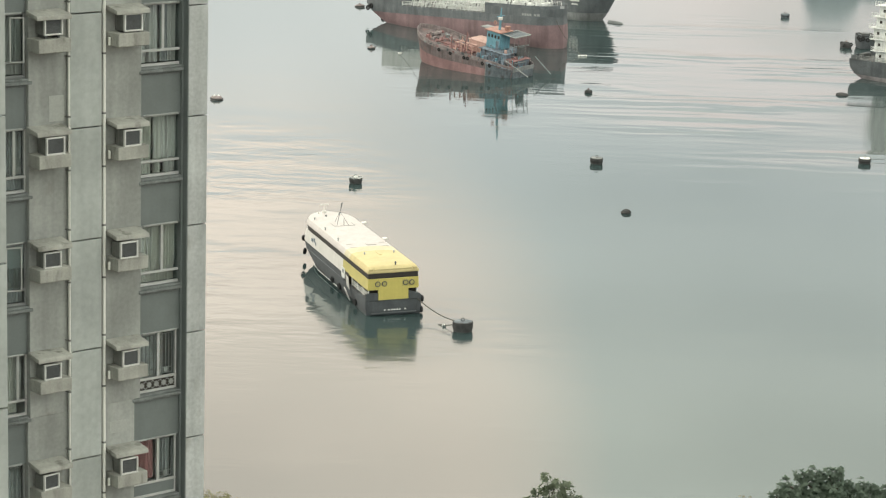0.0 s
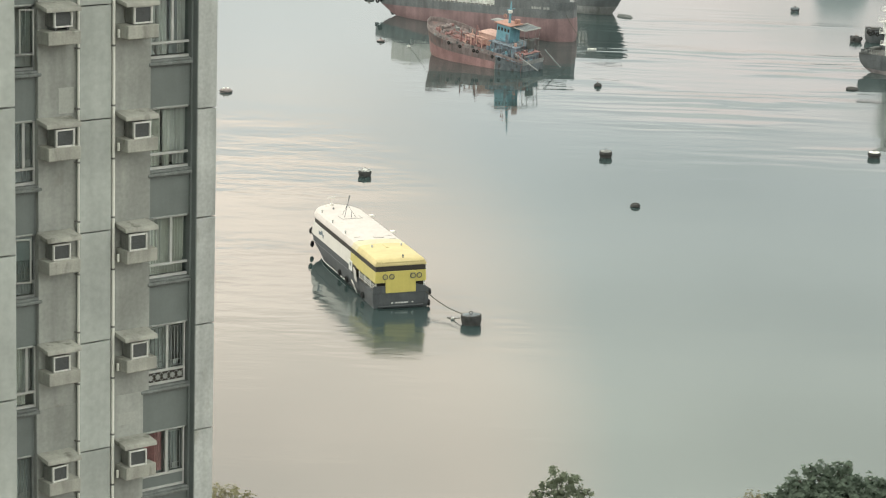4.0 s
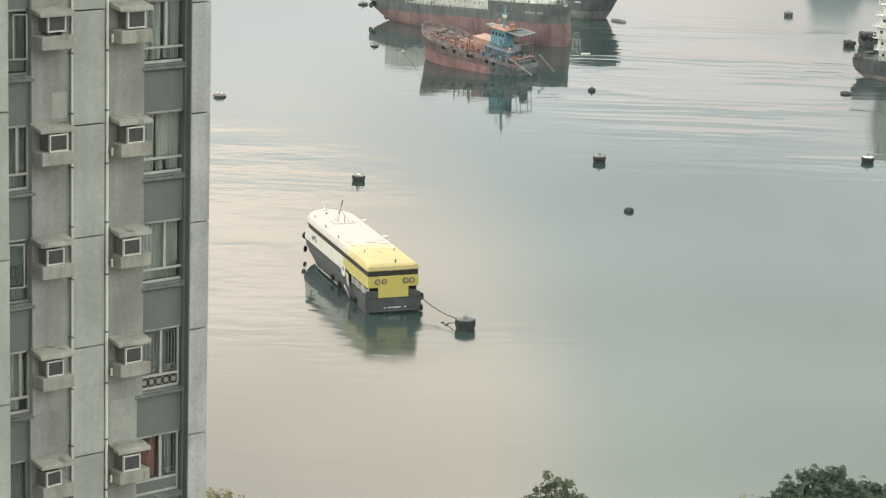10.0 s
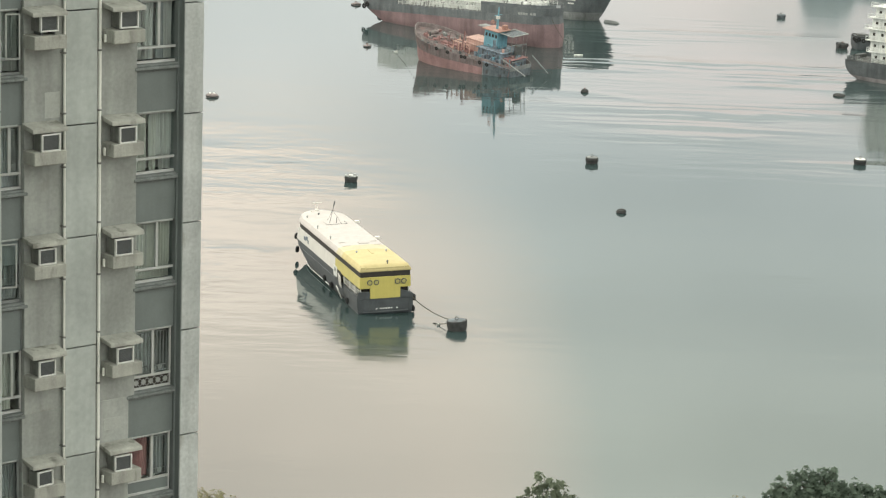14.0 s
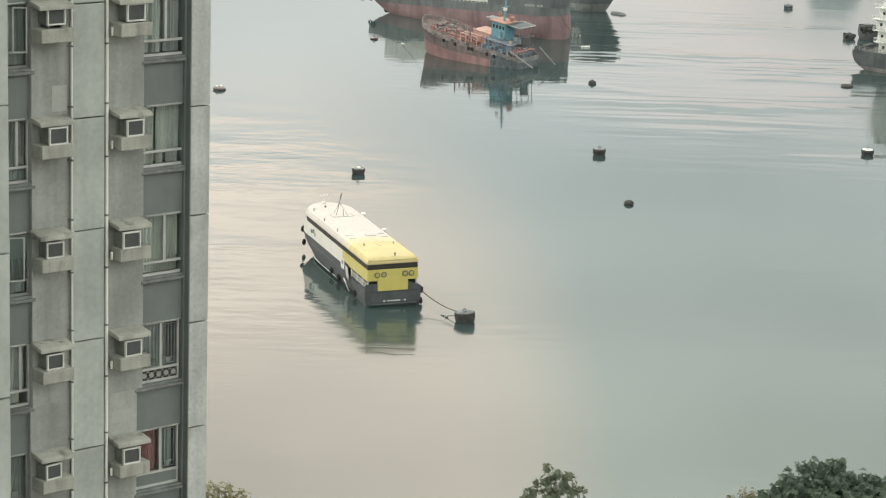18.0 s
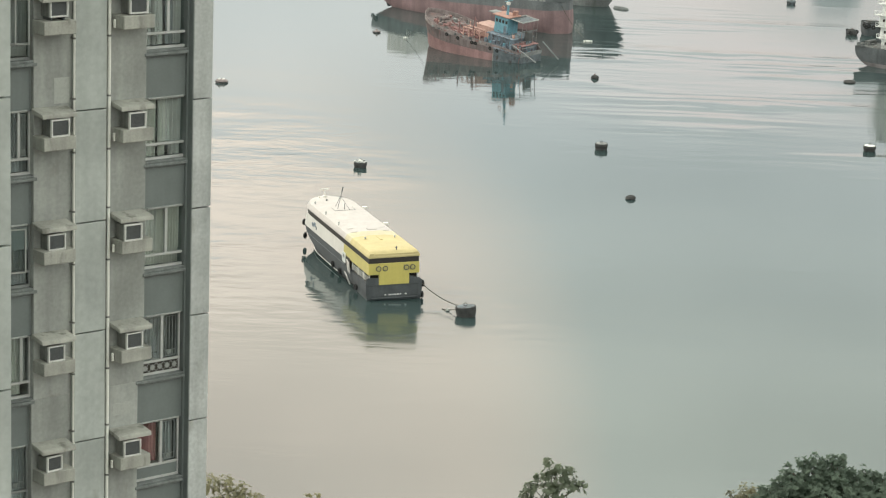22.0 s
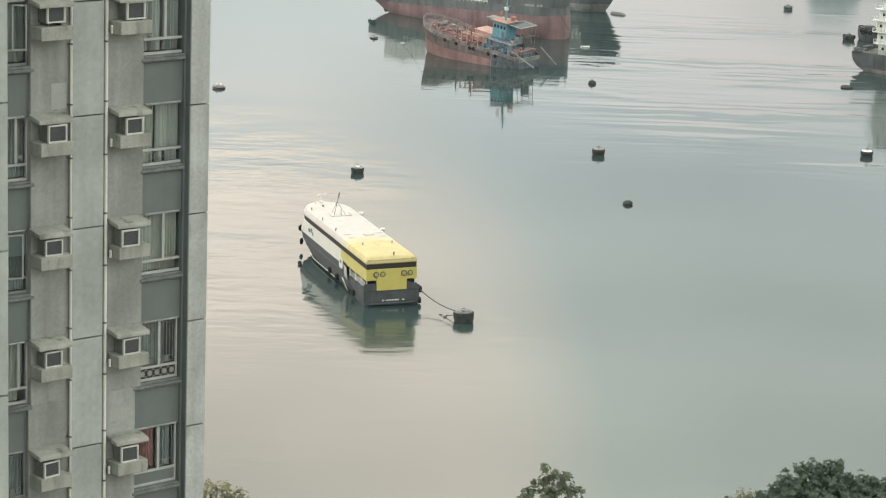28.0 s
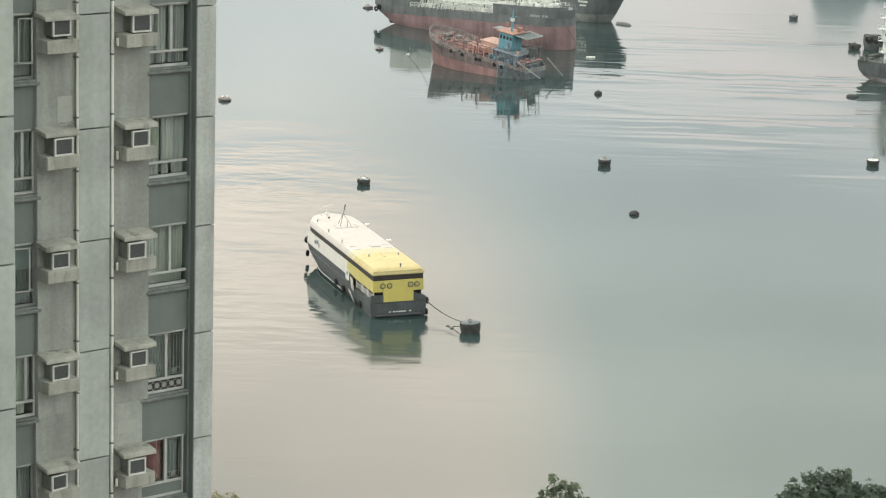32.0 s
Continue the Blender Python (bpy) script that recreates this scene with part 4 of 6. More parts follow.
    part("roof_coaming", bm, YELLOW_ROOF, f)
    for x in (13.3, 15.7):
        part("roof_seam", one_box(x - 0.06, x + 0.06, -3.2, 3.2, 7.86, 7.93, bevel=0.02), ROOF_PAINT, f)
    part("roof_hatch", one_box(14.0, 15.0, -1.4, 0.2, 7.9, 8.08, bevel=0.03), ROOF_PAINT, f, "pale roof hatch")
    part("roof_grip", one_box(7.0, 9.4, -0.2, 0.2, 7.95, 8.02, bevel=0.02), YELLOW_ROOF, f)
    # two pairs of ringed roundels on the stern
    for y in (2.55, 1.48, -1.95, -2.98):
        bm = bmesh.new()
        turn = Matrix.Translation((-0.16, y, 5.08)) @ pose(0, 0, 0, 0, 90, 0)
        torus(bm, turn, 0.37, 0.08)
        ring = part("life_ring", bm, DECK_GREY, f, "grey ring on the stern", smooth=True)
        bm = bmesh.new()
        disc_turned(bm, [(0.31, -0.05), (0.31, 0.03)], turn, 16)
        part("ring_face", bm, YELLOW_DULL, ring)
    part("ring_frame", one_box(-0.15, -0.11, -2.45, -1.45, 4.58, 5.58, bevel=0.01), YELLOW_DULL, f)
    # lettering that cannot be read
    for y0, y1 in ((1.5, 1.25), (0.85, 0.5), (0.4, 0.05), (-0.05, -0.4), (-0.5, -0.85), (-0.95, -1.2), (-1.8, -2.1)):
        part("name_bar", one_box(-0.02, -0.005, y1, y0, 0.72, 0.92), SHIP_WHITE, f, "pale worn lettering bar")
    part("stern_platform", one_box(-0.45, 0.0, -3.7, 3.7, 0.28, 0.46, bevel=0.05), NAVY, f)
    part("transom_lip", one_box(-0.09, 0.02, -4.1, 4.1, 2.36, 2.5, bevel=0.03), NAVY, f)
    bm = bmesh.new()
    for a, b, c, d in ((32.4, 33.6, 4.5, 5.1), (31.3, 32.2, 4.7, 5.4), (30.6, 31.2, 4.35, 4.9)):
        box(bm, a, b, 4.13, 4.17, c, d)
    part("emblem", bm, BLUE_DULL, f, "faded blue emblem shapes")
    for x, y, z, turn in ((41.4, 3.35, 3.3, -50), (39.4, 3.75, 1.45, -38), (0.2, -4.75, 2.25, 0), (0.1, -4.6, 0.5, 0), (20.5, 4.2, 1.0, 0), (16.2, 4.25, 0.9, 0), (5.6, 4.6, 0.9, 0)):
        tyre(f, x, y, z, turn)
    # masts and small fittings on the roof
    bm = bmesh.new()
    rod(bm, (39.2, 0.4, 7.6), (39.2, 0.4, 9.3), 0.1)
    rod(bm, (39.2, -0.35, 9.35), (39.2, 1.15, 9.35), 0.12)
    box(bm, 38.9, 39.5, 0.1, 0.7, 7.7, 8.3, bevel=0.05)
    rod(bm, (39.0, 1.4, 7.7), (39.0, 1.4, 8.2), 0.12)
    part("radar_mast", bm, WHITE_PAINT, f, "white radar mast")
    bm = bmesh.new()
    rod(bm, (29.9, 0.75, 7.9), (30.7, -0.25, 10.9), 0.045)
    rod(bm, (30.62, -0.15, 10.6), (30.82, -0.4, 11.4), 0.11)
    rod(bm, (28.6, -1.0, 7.9), (30.4, 0.1, 10.0), 0.03)
    rod(bm, (31.8, 0.6, 7.9), (30.4, 0.1, 10.0), 0.03)
    rod(bm, (29.4, -0.3, 7.9), (29.4, -0.3, 8.9), 0.05)
    part("signal_mast", bm, AC_DARK, f, "dark tripod signal mast")
    bm = bmesh.new()
    for a, b in (((28.4, 1.6), (28.4, -1.9)), ((28.4, -1.9), (30.6, -1.9)), ((30.6, 1.6), (28.4, 1.6))):
        rod(bm, (*a, 8.02), (*b, 8.02), 0.03)
    part("mast_foot_rail", bm, HULL_GREY, f, "grey low rail round the mast foot")
    for x, y, mat_ in ((35.0, 3.2, STEEL), (27.2, 3.5, STEEL), (19.2, 3.55, STEEL), (8.2, 2.3, STEEL), (8.4, -2.6, STEEL), (0.9, -0.6, AC_DARK), (37.0, -1.6, STEEL), (36.2, 0.9, AC_DARK)):
        bm = bmesh.new()
        rod(bm, (x, y, 7.5), (x, y, 8.1), 0.1)
        rod(bm, (x, y, 8.1), (x, y, 8.3), 0.22, 0.06, 10)
        part("roof_vent", bm, mat_, f)
    for x in (18.8, 31.0):
        bm = bmesh.new()
        box(bm, x, x + 0.8, -4.75, -4.0, 7.4, 7.75, bevel=0.05)
        rod(bm, (x + 0.4, -3.9, 7.0), (x + 0.4, -4.3, 7.5), 0.08)
        part("side_lamp", bm, WHITE_PAINT, f, "white side lamp bracket")
    return f


ferry = build_ferry(FERRY_AT)


# ---- cargo vessels ----
def hull_half(x, length, half, bow_run, stern_run, bow_pow=2.0, stern_w=0.8):
    if x > length - bow_run:
        f = (x - (length - bow_run)) / bow_run
        return half * max(0.0, 1 - f ** bow_pow) ** 0.7
    if x < stern_run:
        f = 1 - x / stern_run
        return half * (1 - (1 - stern_w) * f ** 2)
    return half


def vessel_hull(name_parent, length, half, levels, bow_run, stern_run, deck_z, upper, lower, boot_z, bow_pow=2.0, sheer=0.0, rake=0.0, cutaway=0.0, undercut=1.5):
    """levels: heights of the rings. Two parts: boot-top and topside. Returns them."""
    n = 34
    fs = [k / n for k in range(n + 1)]

    def ring(z, pinch):
        pts = []
        for f in fs:
            x0 = cutaway * (max(0.0, deck_z - z) / (deck_z + 6)) ** undercut
            x1 = length + rake * (z - deck_z)
            x = x0 + (x1 - x0) * f
            xe = length * f
            rise = sheer * max(0.0, (f - 0.72) / 0.28) ** 2
            zz = z + rise * max(0.0, (z - boot_z) / max(0.01, deck_z - boot_z))
            pts.append((x, max(0.04, hull_half(xe, length, half, bow_run, stern_run, bow_pow) * pinch), zz))
        return [(x, -y, z_) for x, y, z_ in pts] + pts[::-1]
    bm = bmesh.new()
    low = [z for z in levels if z <= boot_z]
    stack(bm, [ring(z, 1 - 0.5 * max(0.0, (-z - 1.5) / 6)) for z in low])
    boot = part("boot_top", bm, lower, name_parent, smooth=True)
    bm = bmesh.new()
    high = [z for z in levels if z >= boot_z]
    stack(bm, [ring(z, 1.0) for z in high])
    top = part("topside", bm, upper, name_parent, smooth=True)
    return boot, top


def raised_deck(parent, name, length, half, bow_run, stern_run, x0, x1, z0, z1, mat_, bow_pow=2.0, flare=0.0, rake=0.0):
    """A forecastle or poop that follows the hull's outline."""
    n = 20

    def ring(z, f_):
        pts = []
        for k in range(n + 1):
            x = x0 + (x1 - x0) * k / n
            y = hull_half(x, length, half, bow_run, stern_run, bow_pow) + flare * f_
            pts.append((x + rake * f_ * max(0.0, (x - (length - bow_run)) / bow_run), max(0.05, y), z))
        return [(x, -y, z_) for x, y, z_ in pts] + pts[::-1]
    bm = bmesh.new()
    stack(bm, [ring(z0, 0), ring(z1, 1)])
    return part(name, bm, mat_, parent, smooth=True)


def railing(parent, x0, x1, y, z, step=1.6, height=1.1, r=0.06, paint=None):
    bm = bmesh.new()
    n = max(1, int(abs(x1 - x0) / step))
    for k in range(n + 1):
        x = x0 + (x1 - x0) * k / n
        rod(bm, (x, y, z), (x, y, z + height), r, seg=5)
    for h in (0.4, 0.75, height):
        rod(bm, (x0, y, z + h), (x1, y, z + h), r * 0.8, seg=5)
    return part("railing", bm, paint or SHIP_WHITE, parent, "" if paint else "white deck railing")


def deck_gear(parent, x0, x1, half, z, seed, count=18):
    """Pipes, hatches and frames along a tanker deck."""
    r = random.Random(seed)
    for y in (-0.5, 0.0, 0.55):
        bm = bmesh.new()
        rod(bm, (x0, y * half, z + 0.9), (x1, y * half, z + 0.9), 0.16, seg=8)
        part("deck_pipe", bm, SHIP_WHITE, parent, "white deck pipe", smooth=True)
    for k in range(count):
        x = x0 + (x1 - x0) * (k + r.random() * 0.6) / count
        y = r.uniform(-0.7, 0.75) * half
        kind = k % 4
        bm = bmesh.new()
        if kind == 0:
            disc_turned(bm, [(0.75, z), (0.75, z + 0.9), (0.5, z + 1.1)], Matrix.Translation((x, y, 0)), 12)
            part("tank_hatch", bm, SHIP_WHITE if r.random() < 0.6 else DECK_GREY, parent)
        elif kind == 1:
            rod(bm, (x, y, z), (x, y, z + 2.3), 0.14)
            rod(bm, (x, y, z + 2.3), (x, y, z + 2.6), 0.3, 0.2, 10)
            part("vent", bm, SHIP_WHITE, parent)
        elif kind == 2:
            for yy in (-0.75 * half, 0.75 * half):
                rod(bm, (x, yy, z), (x, yy * 0.8, z + 2.0), 0.1)
            rod(bm, (x, -0.6 * half, z + 2.0), (x, 0.6 * half, z + 2.0), 0.1)
            rod(bm, (x, -0.75 * half, z + 0.7), (x, 0.75 * half, z + 0.7), 0.12)
            part("pipe_frame", bm, SHIP_WHITE, parent)
        else:
            box(bm, x, x + r.uniform(0.8, 1.8), y, y + r.uniform(0.8, 1.6), z, z + r.uniform(0.6, 1.2), bevel=0.04)
            part("locker", bm, DECK_GREY if r.random() < 0.5 else SHIP_WHITE, parent)


def bars(parent, spec, y, mat_=None, label="pale worn lettering bar"):
    for x0, x1, z0, z1 in spec:
        part("name_bar", one_box(x0, x1, min(y, y * 1.003), max(y, y * 1.003), z0, z1), mat_ or SHIP_WHITE, parent, label)


# tanker: the bow stands high
TANKER = Matrix.Translation((-18.6, 731.2, 0.4)) @ pose(0, 0, 0, 0, 0, -44.2) @ pose(0, 0, 0, 0, -3.0, 0)
tanker = thing("tanker", TANKER, "moored tanker with black topsides, haze-greyed red boot-top and white rails", "tanker")
TL, TH = 70.0, 5.8
vessel_hull(tanker, TL, TH, (-6, -3, -1.2, 0.4, 2.2, 2.2001, 3.2, 4.4), 7.0, 12.0, 4.4, HULL_BLACK, HULL_MAROON, 2.2, bow_pow=2.6, cutaway=22.0)
raised_deck(tanker, "forecastle", TL, TH, 7.0, 12.0, 47.0, TL, 4.4, 6.5, HULL_BLACK, 2.6, 0.05, 0.4)
for side in (1, -1):
    bm = bmesh.new()
    rim = [(x, side * (hull_half(x, TL, TH, 7.0, 12.0, 2.6) + 0.04)) for x in [47.0 + 22.8 * k / 26 for k in range(27)]]
    for (xa, ya), (xb, yb) in zip(rim, rim[1:]):
        stack(bm, [[(xa, ya, z), (xb, yb, z), (xb, yb - side * 0.12, z), (xa, ya - side * 0.12, z)] for z in (6.4, 7.3)])
    part("forecastle_bulwark", bm, HULL_BLACK, tanker, "black steel bulwark round the forecastle")
raised_deck(tanker, "poop", TL, TH, 7.0, 12.0, 0.0, 15.0, 4.4, 6.3, HULL_BLACK)
part("deck", one_box(15, 47, -5.3, 5.3, 4.35, 4.45), DECK_GREY, tanker)
railing(tanker, 15.2, 46.8, -5.6, 4.4, 1.5, 1.3, 0.075)
railing(tanker, 15.2, 46.8, 5.6, 4.4, 1.5, 1.3, 0.075)
railing(tanker, 47.2, 64.5, -5.6, 6.5, 1.5, 1.1, 0.06)
railing(tanker, 47.2, 64.5, 5.6, 6.5, 1.5, 1.1, 0.06)
railing(tanker, 1.0, 15, -5.0, 6.3, 1.5, 1.1, 0.06)
deck_gear(tanker, 17, 46, 5.0, 4.45, 3, 120)
deck_gear(tanker, 48, 64, 4.6, 6.5, 31, 40)
part("catwalk", one_box(16, 50, -3.5, -2.5, 6.5, 6.62), SHIP_WHITE, tanker, "white raised catwalk")
railing(tanker, 16, 50, -3.5, 6.62, 1.6, 1.1, 0.07)
railing(tanker, 16, 50, -2.5, 6.62, 1.6, 1.1, 0.07)
for k in range(12):
    bm = bmesh.new()
    x = 16.5 + k * 2.9
    rod(bm, (x, -3.5, 4.4), (x + 0.9, -3.5, 6.5), 0.13)
    rod(bm, (x + 1.8, -3.5, 4.4), (x + 0.9, -3.5, 6.5), 0.13)
    rod(bm, (x, -2.5, 4.4), (x + 0.9, -2.5, 6.5), 0.13)
    part("catwalk_leg", bm, SHIP_WHITE, tanker)
for x in (24.0, 37.0):
    bm = bmesh.new()
    rod(bm, (x, 0.6, 4.4), (x, 0.6, 12.0), 0.28, 0.18, 10)
    rod(bm, (x, 0.6, 7.0), (x + 7.5, -1.4, 10.0), 0.16)
    rod(bm, (x, 0.6, 12.0), (x + 7.5, -1.4, 10.0), 0.04)
    part("derrick", bm, SHIP_WHITE, tanker, "white cargo derrick")
for k in range(10):
    x, y = 49.0 + (k % 5) * 2.7, (-3.2, 2.8)[k // 5]
    bm = bmesh.new()
    if k % 2:
        rod(bm, (x, y, 6.5), (x, y, 8.6), 0.16)
        rod(bm, (x, y, 8.6), (x, y, 9.0), 0.34, 0.2, 10)
    else:
        box(bm, x, x + 1.4, y, y + 1.2, 6.5, 7.7, bevel=0.06)
    part("forecastle_fitting", bm, SHIP_WHITE, tanker)
part("superstructure", one_box(6.5, 14.5, -4.4, 4.4, 6.3, 12.0, bevel=0.1), SHIP_WHITE, tanker, "white aft superstructure")
for k in range(6):
    xa = 60.6 + k * 0.9 + (0.6 if k > 3 else 0)
    ya, yb = (-hull_half(x, TL, TH, 7.0, 12.0, 2.6) - 0.03 for x in (xa, xa + 0.7))
    bm = bmesh.new()
    stack(bm, [[(xa, ya, z), (xa + 0.7, yb, z), (xa + 0.7, yb - 0.05, z), (xa, ya - 0.05, z)] for z in (4.6, 5.2)])
    part("name_bar", bm, ALU_DULL, tanker, "pale worn lettering bar")
for x, z in ((0.9, 3.0), (2.2, 3.6)):
    bm = bmesh.new()
    torus(bm, Matrix.Translation((x, -5.1, z)) @ pose(0, 0, 0, 90), 0.5, 0.26)
    part("tyre_fender", bm, RUBBER, tanker, smooth=True)
bm = bmesh.new()
disc_turned(bm, [(0.7, -0.5), (0.9, 0.0), (0.5, 0.6)], Matrix.Translation((2.0, 0, -0.3)), 12)
part("rudder_head", bm, HULL_BLACK, tanker)

# second tanker beyond it
FREIGHTER = Matrix.Translation((-1.2, 781.4, 0.0)) @ pose(0, 0, 0, 0, 0, -43.0) @ pose(0, 0, 0, 0, -2.0, 0)
freighter = thing("coastal_tanker", FREIGHTER, "moored coastal tanker with black flared bow and grey boot-top", "tanker")
vessel_hull(freighter, 70.0, 6.0, (-6, -3, -1, 0.3, 0.3001, 3.0, 6.4), 11.0, 10.0, 6.4, HULL_BLACK, HULL_GREY, 0.3, bow_pow=2.2, sheer=1.6, rake=0.8)
part("deck", one_box(2, 60, -5.4, 5.4, 6.3, 6.44), DECK_GREY, freighter)
railing(freighter, 2, 60, -5.7, 6.4)
railing(freighter, 2, 60, 5.7, 6.4)
deck_gear(freighter, 16, 58, 5.2, 6.44, 8, 60)
part("superstructure", one_box(0.5, 12.5, -4.8, 4.8, 6.4, 12.5, bevel=0.1), SHIP_WHITE, freighter, "white aft superstructure")
part("forecastle_house", one_box(50, 65.5, -3.8, 3.8, 7.2, 11.0, bevel=0.1), HULL_BLACK, freighter, "dark forecastle house")
bm = bmesh.new()
disc_turned(bm, [(0.2, 3.0), (0.6, 2.4), (0.8, 1.0), (0.85, -2.0)], Matrix.Translation((68.0, 0, -2.5)) @ pose(0, 0, 0, 0, 90, 0), 14)
part("bulb", bm, HULL_GREY, freighter, "pale grey bulbous bow", smooth=True)
bars(freighter, ((56.5, 57.3, 4.6, 5.6), (57.9, 58.7, 4.6, 5.6), (59.2, 60.0, 4.7, 5.8), (56.2, 59.8, 3.6, 4.1), (56.9, 59.2, 2.6, 3.0)), -6.03)

# barge with turquoise wheelhouse, trimmed by the stern
BARGE = Matrix.Translation((21.9, 630.8, -0.5)) @ pose(0, 0, 0, 0, 0, 138.6) @ pose(0, 0, 0, 0, -6.3, 0) @ pose(0, 0, 0, -3.0)
BL, BH, B_AFT = 36.5, 6.0, 1.8     # stem head, half beam, transom


def barge_half(x, run=9.0):
    return hull_half(x - B_AFT, BL - B_AFT, BH, run, 7.5, 2.3, 0.66)


def barge_rise(x):
    return 2.1 * max(0.0, (x / BL - 0.5) / 0.5) ** 2 - 0.8 * max(0.0, (8.0 - x) / 6.2) ** 1.5


def build_barge():
    b = thing("bunker_barge", BARGE, "rusty red bunker barge with turquoise wheelhouse, bow riding high", "barge")
    n = 34

    xs = [B_AFT + (BL - B_AFT) * k / n for k in range(n + 1)]

    def ring(z, run, rise, tuck=0.0, slope=0.0, stem=0.0):
        pts = []
        for x in xs:
            f = (x - B_AFT) / (BL - B_AFT)
            pts.append((B_AFT + tuck + (BL - B_AFT - tuck - stem) * f, max(0.04, barge_half(x, run)), z + slope * x + barge_rise(x) * rise))
        return [(x, -y, zz) for x, y, zz in pts] + pts[::-1]
    paint = (2.15, 15.0, 0.35, 0.1, -0.058, 0.55)     # the boot-top's upper edge lies level with the water
    bm = bmesh.new()
    stack(bm, [ring(-5, 28.0, 0, 5, 0, 2.2), ring(-2.9, 25.0, 0, 2.4, 0, 1.2), ring(-0.6, 21.0, 0, 0.8, -0.05, 0.9), ring(*paint)])
    part("boot_top", bm, HULL_RED, b, "faded red lower hull, lightened for haze", smooth=True)
    bm = bmesh.new()
    stack(bm, [ring(*paint), ring(2.9, 9.0, 1.0)])
    part("topside", bm, RUSTY_TOPSIDE, b, "rust-streaked dark topside", smooth=True)
    # dark blue-grey shell over the red hull at the stern
    for side in (1, -1):
        bm = bmesh.new()
        cols = []
        for k in range(17):
            x = 2.0 + k * 0.42
            cols.append([bm.verts.new((x + max(0.0, 2.0 - z) * 0.2 * (1 - k / 16), side * (barge_half(x) + 0.05) * (1 if z > 1 else 0.99), z)) for z in (-1.2 - 0.03 * k, 0.8, 1.7, 2.9 + barge_rise(x))])
        for p, q in zip(cols, cols[1:]):
            for j in range(3):
                bm.faces.new((p[j], q[j], q[j + 1], p[j + 1]))
        part("stern_plating", bm, STERN_GREY, b, "dark blue-grey plating round the stern", smooth=True)
    part("transom", one_box(1.64, 2.2, -3.95, 3.95, -1.8, 2.1, bevel=0.1), STERN_GREY, b, "dark blue-grey transom")
    part("deck", one_box(5.0, 28.0, -5.6, 5.6, 2.8, 2.96), RUST_DECK, b, "rust-brown steel deck")
    part("aft_deck", one_box(1.9, 5.0, -4.0, 4.0, 2.2, 2.4), BLUE_DULL, b)
    # bulwark round the bow and along the sides
    for side in (1, -1):
        bm = bmesh.new()
        for lo in range(n):
            q, w = [], []
            for x, top in ((xs[lo], 0), (xs[lo + 1], 0), (xs[lo + 1], 1), (xs[lo], 1)):
                y = max(0.05, barge_half(x))
                q.append((x, side * y, 2.85 + barge_rise(x) + 1.0 * top))
                w.append((x - 0.1, side * max(0.0, y - 0.18), 2.85 + barge_rise(x) + 1.0 * top))
            vs = [bm.verts.new(p) for p in q + w]
            for f in ((0, 1, 2, 3), (7, 6, 5, 4), (3, 2, 6, 7), (0, 4, 5, 1)):
                bm.faces.new([vs[k] for k in f])
        part("bulwark", bm, BULWARK, b, "dented grey-brown bulwark")
        bm = bmesh.new()
        tube(bm, [(x, side * (barge_half(x) + 0.04), 3.2 + barge_rise(x)) for x in (1.8, 2.8, 4.0, 5.2, 6.4, 7.7, 9.0)], 0.16)
        part("stern_fender_rail", bm, BLUE_DULL, b, "dull blue fender rail round the stern", smooth=True)
        bm = bmesh.new()
        tube(bm, [(x, side * max(0.0, barge_half(x) - 0.08), 3.88 + barge_rise(x)) for x in xs], 0.08)
        part("bulwark_cap", bm, BULWARK, b, "worn rusty bulwark cap")
        for k in range(18):
            x = 2.3 + k * 1.42
            lo, hi = 2.9 + min(0.0, barge_rise(x)), 3.8 + min(0.0, barge_rise(x))
            bm = bmesh.new()
            stack(bm, [[(x, side * (barge_half(x) - 0.2), lo), (x + 0.12, side * (barge_half(x) - 0.2), lo), (x + 0.12, side * (barge_half(x) - 0.8), lo), (x, side * (barge_half(x) - 0.8), lo)],
                       [(x, side * (barge_half(x) - 0.2), hi), (x + 0.12, side * (barge_half(x) - 0.2), hi), (x + 0.12, side * (barge_half(x) - 0.3), hi), (x, side * (barge_half(x) - 0.3), hi)]])
            part("bulwark_stay", bm, BULWARK, b)
    for x in (7.6, 9.9, 14.8, 16.0, 20.6, 24.4):
        bm = bmesh.new()
        torus(bm, Matrix.Translation((x, BH + 0.12, 2.6 + (x * 3.7) % 0.5)) @ pose(0, 0, 0, 90), 0.33, 0.15, 14, 6)
        part("tyre_fender", bm, RUBBER, b, smooth=True)
    before = set(b.children)
    # forward: raised foredeck, windlass, hatches
    part("foredeck", one_box(24.8, 29.5, -3.9, 3.9, 2.9, 3.9, bevel=0.05), RUST_DECK, b)
    bm = bmesh.new()
    rod(bm, (28.2, -1.4, 4.6), (28.2, 1.4, 4.6), 0.45, seg=12)
    box(bm, 27.7, 28.7, -1.8, -1.4, 3.9, 5.2, bevel=0.04)
    box(bm, 27.7, 28.7, 1.4, 1.8, 3.9, 5.2, bevel=0.04)
    part("windlass", bm, BULWARK, b, "worn grey windlass")
    for x, y, z in ((29.2, 1.8, 3.9), (29.2, -1.8, 3.9), (25.4, 3.5, 3.9), (25.4, -3.5, 3.9), (20.0, 4.3, 2.9), (14.0, 4.3, 2.9)):
        bm = bmesh.new()
        disc_turned(bm, [(0.24, 0), (0.2, 0.8), (0.32, 0.82), (0.32, 0.98)], Matrix.Translation((x, y, z)), 10)
        part("bollard", bm, BULWARK, b)
    for x in (18.0, 21.4):
        part("hatch", one_box(x, x + 2.6, -3.0, 2.4, 2.9, 3.7, bevel=0.08), RUST_DECK, b, "rusty cargo hatch")
        bm = bmesh.new()
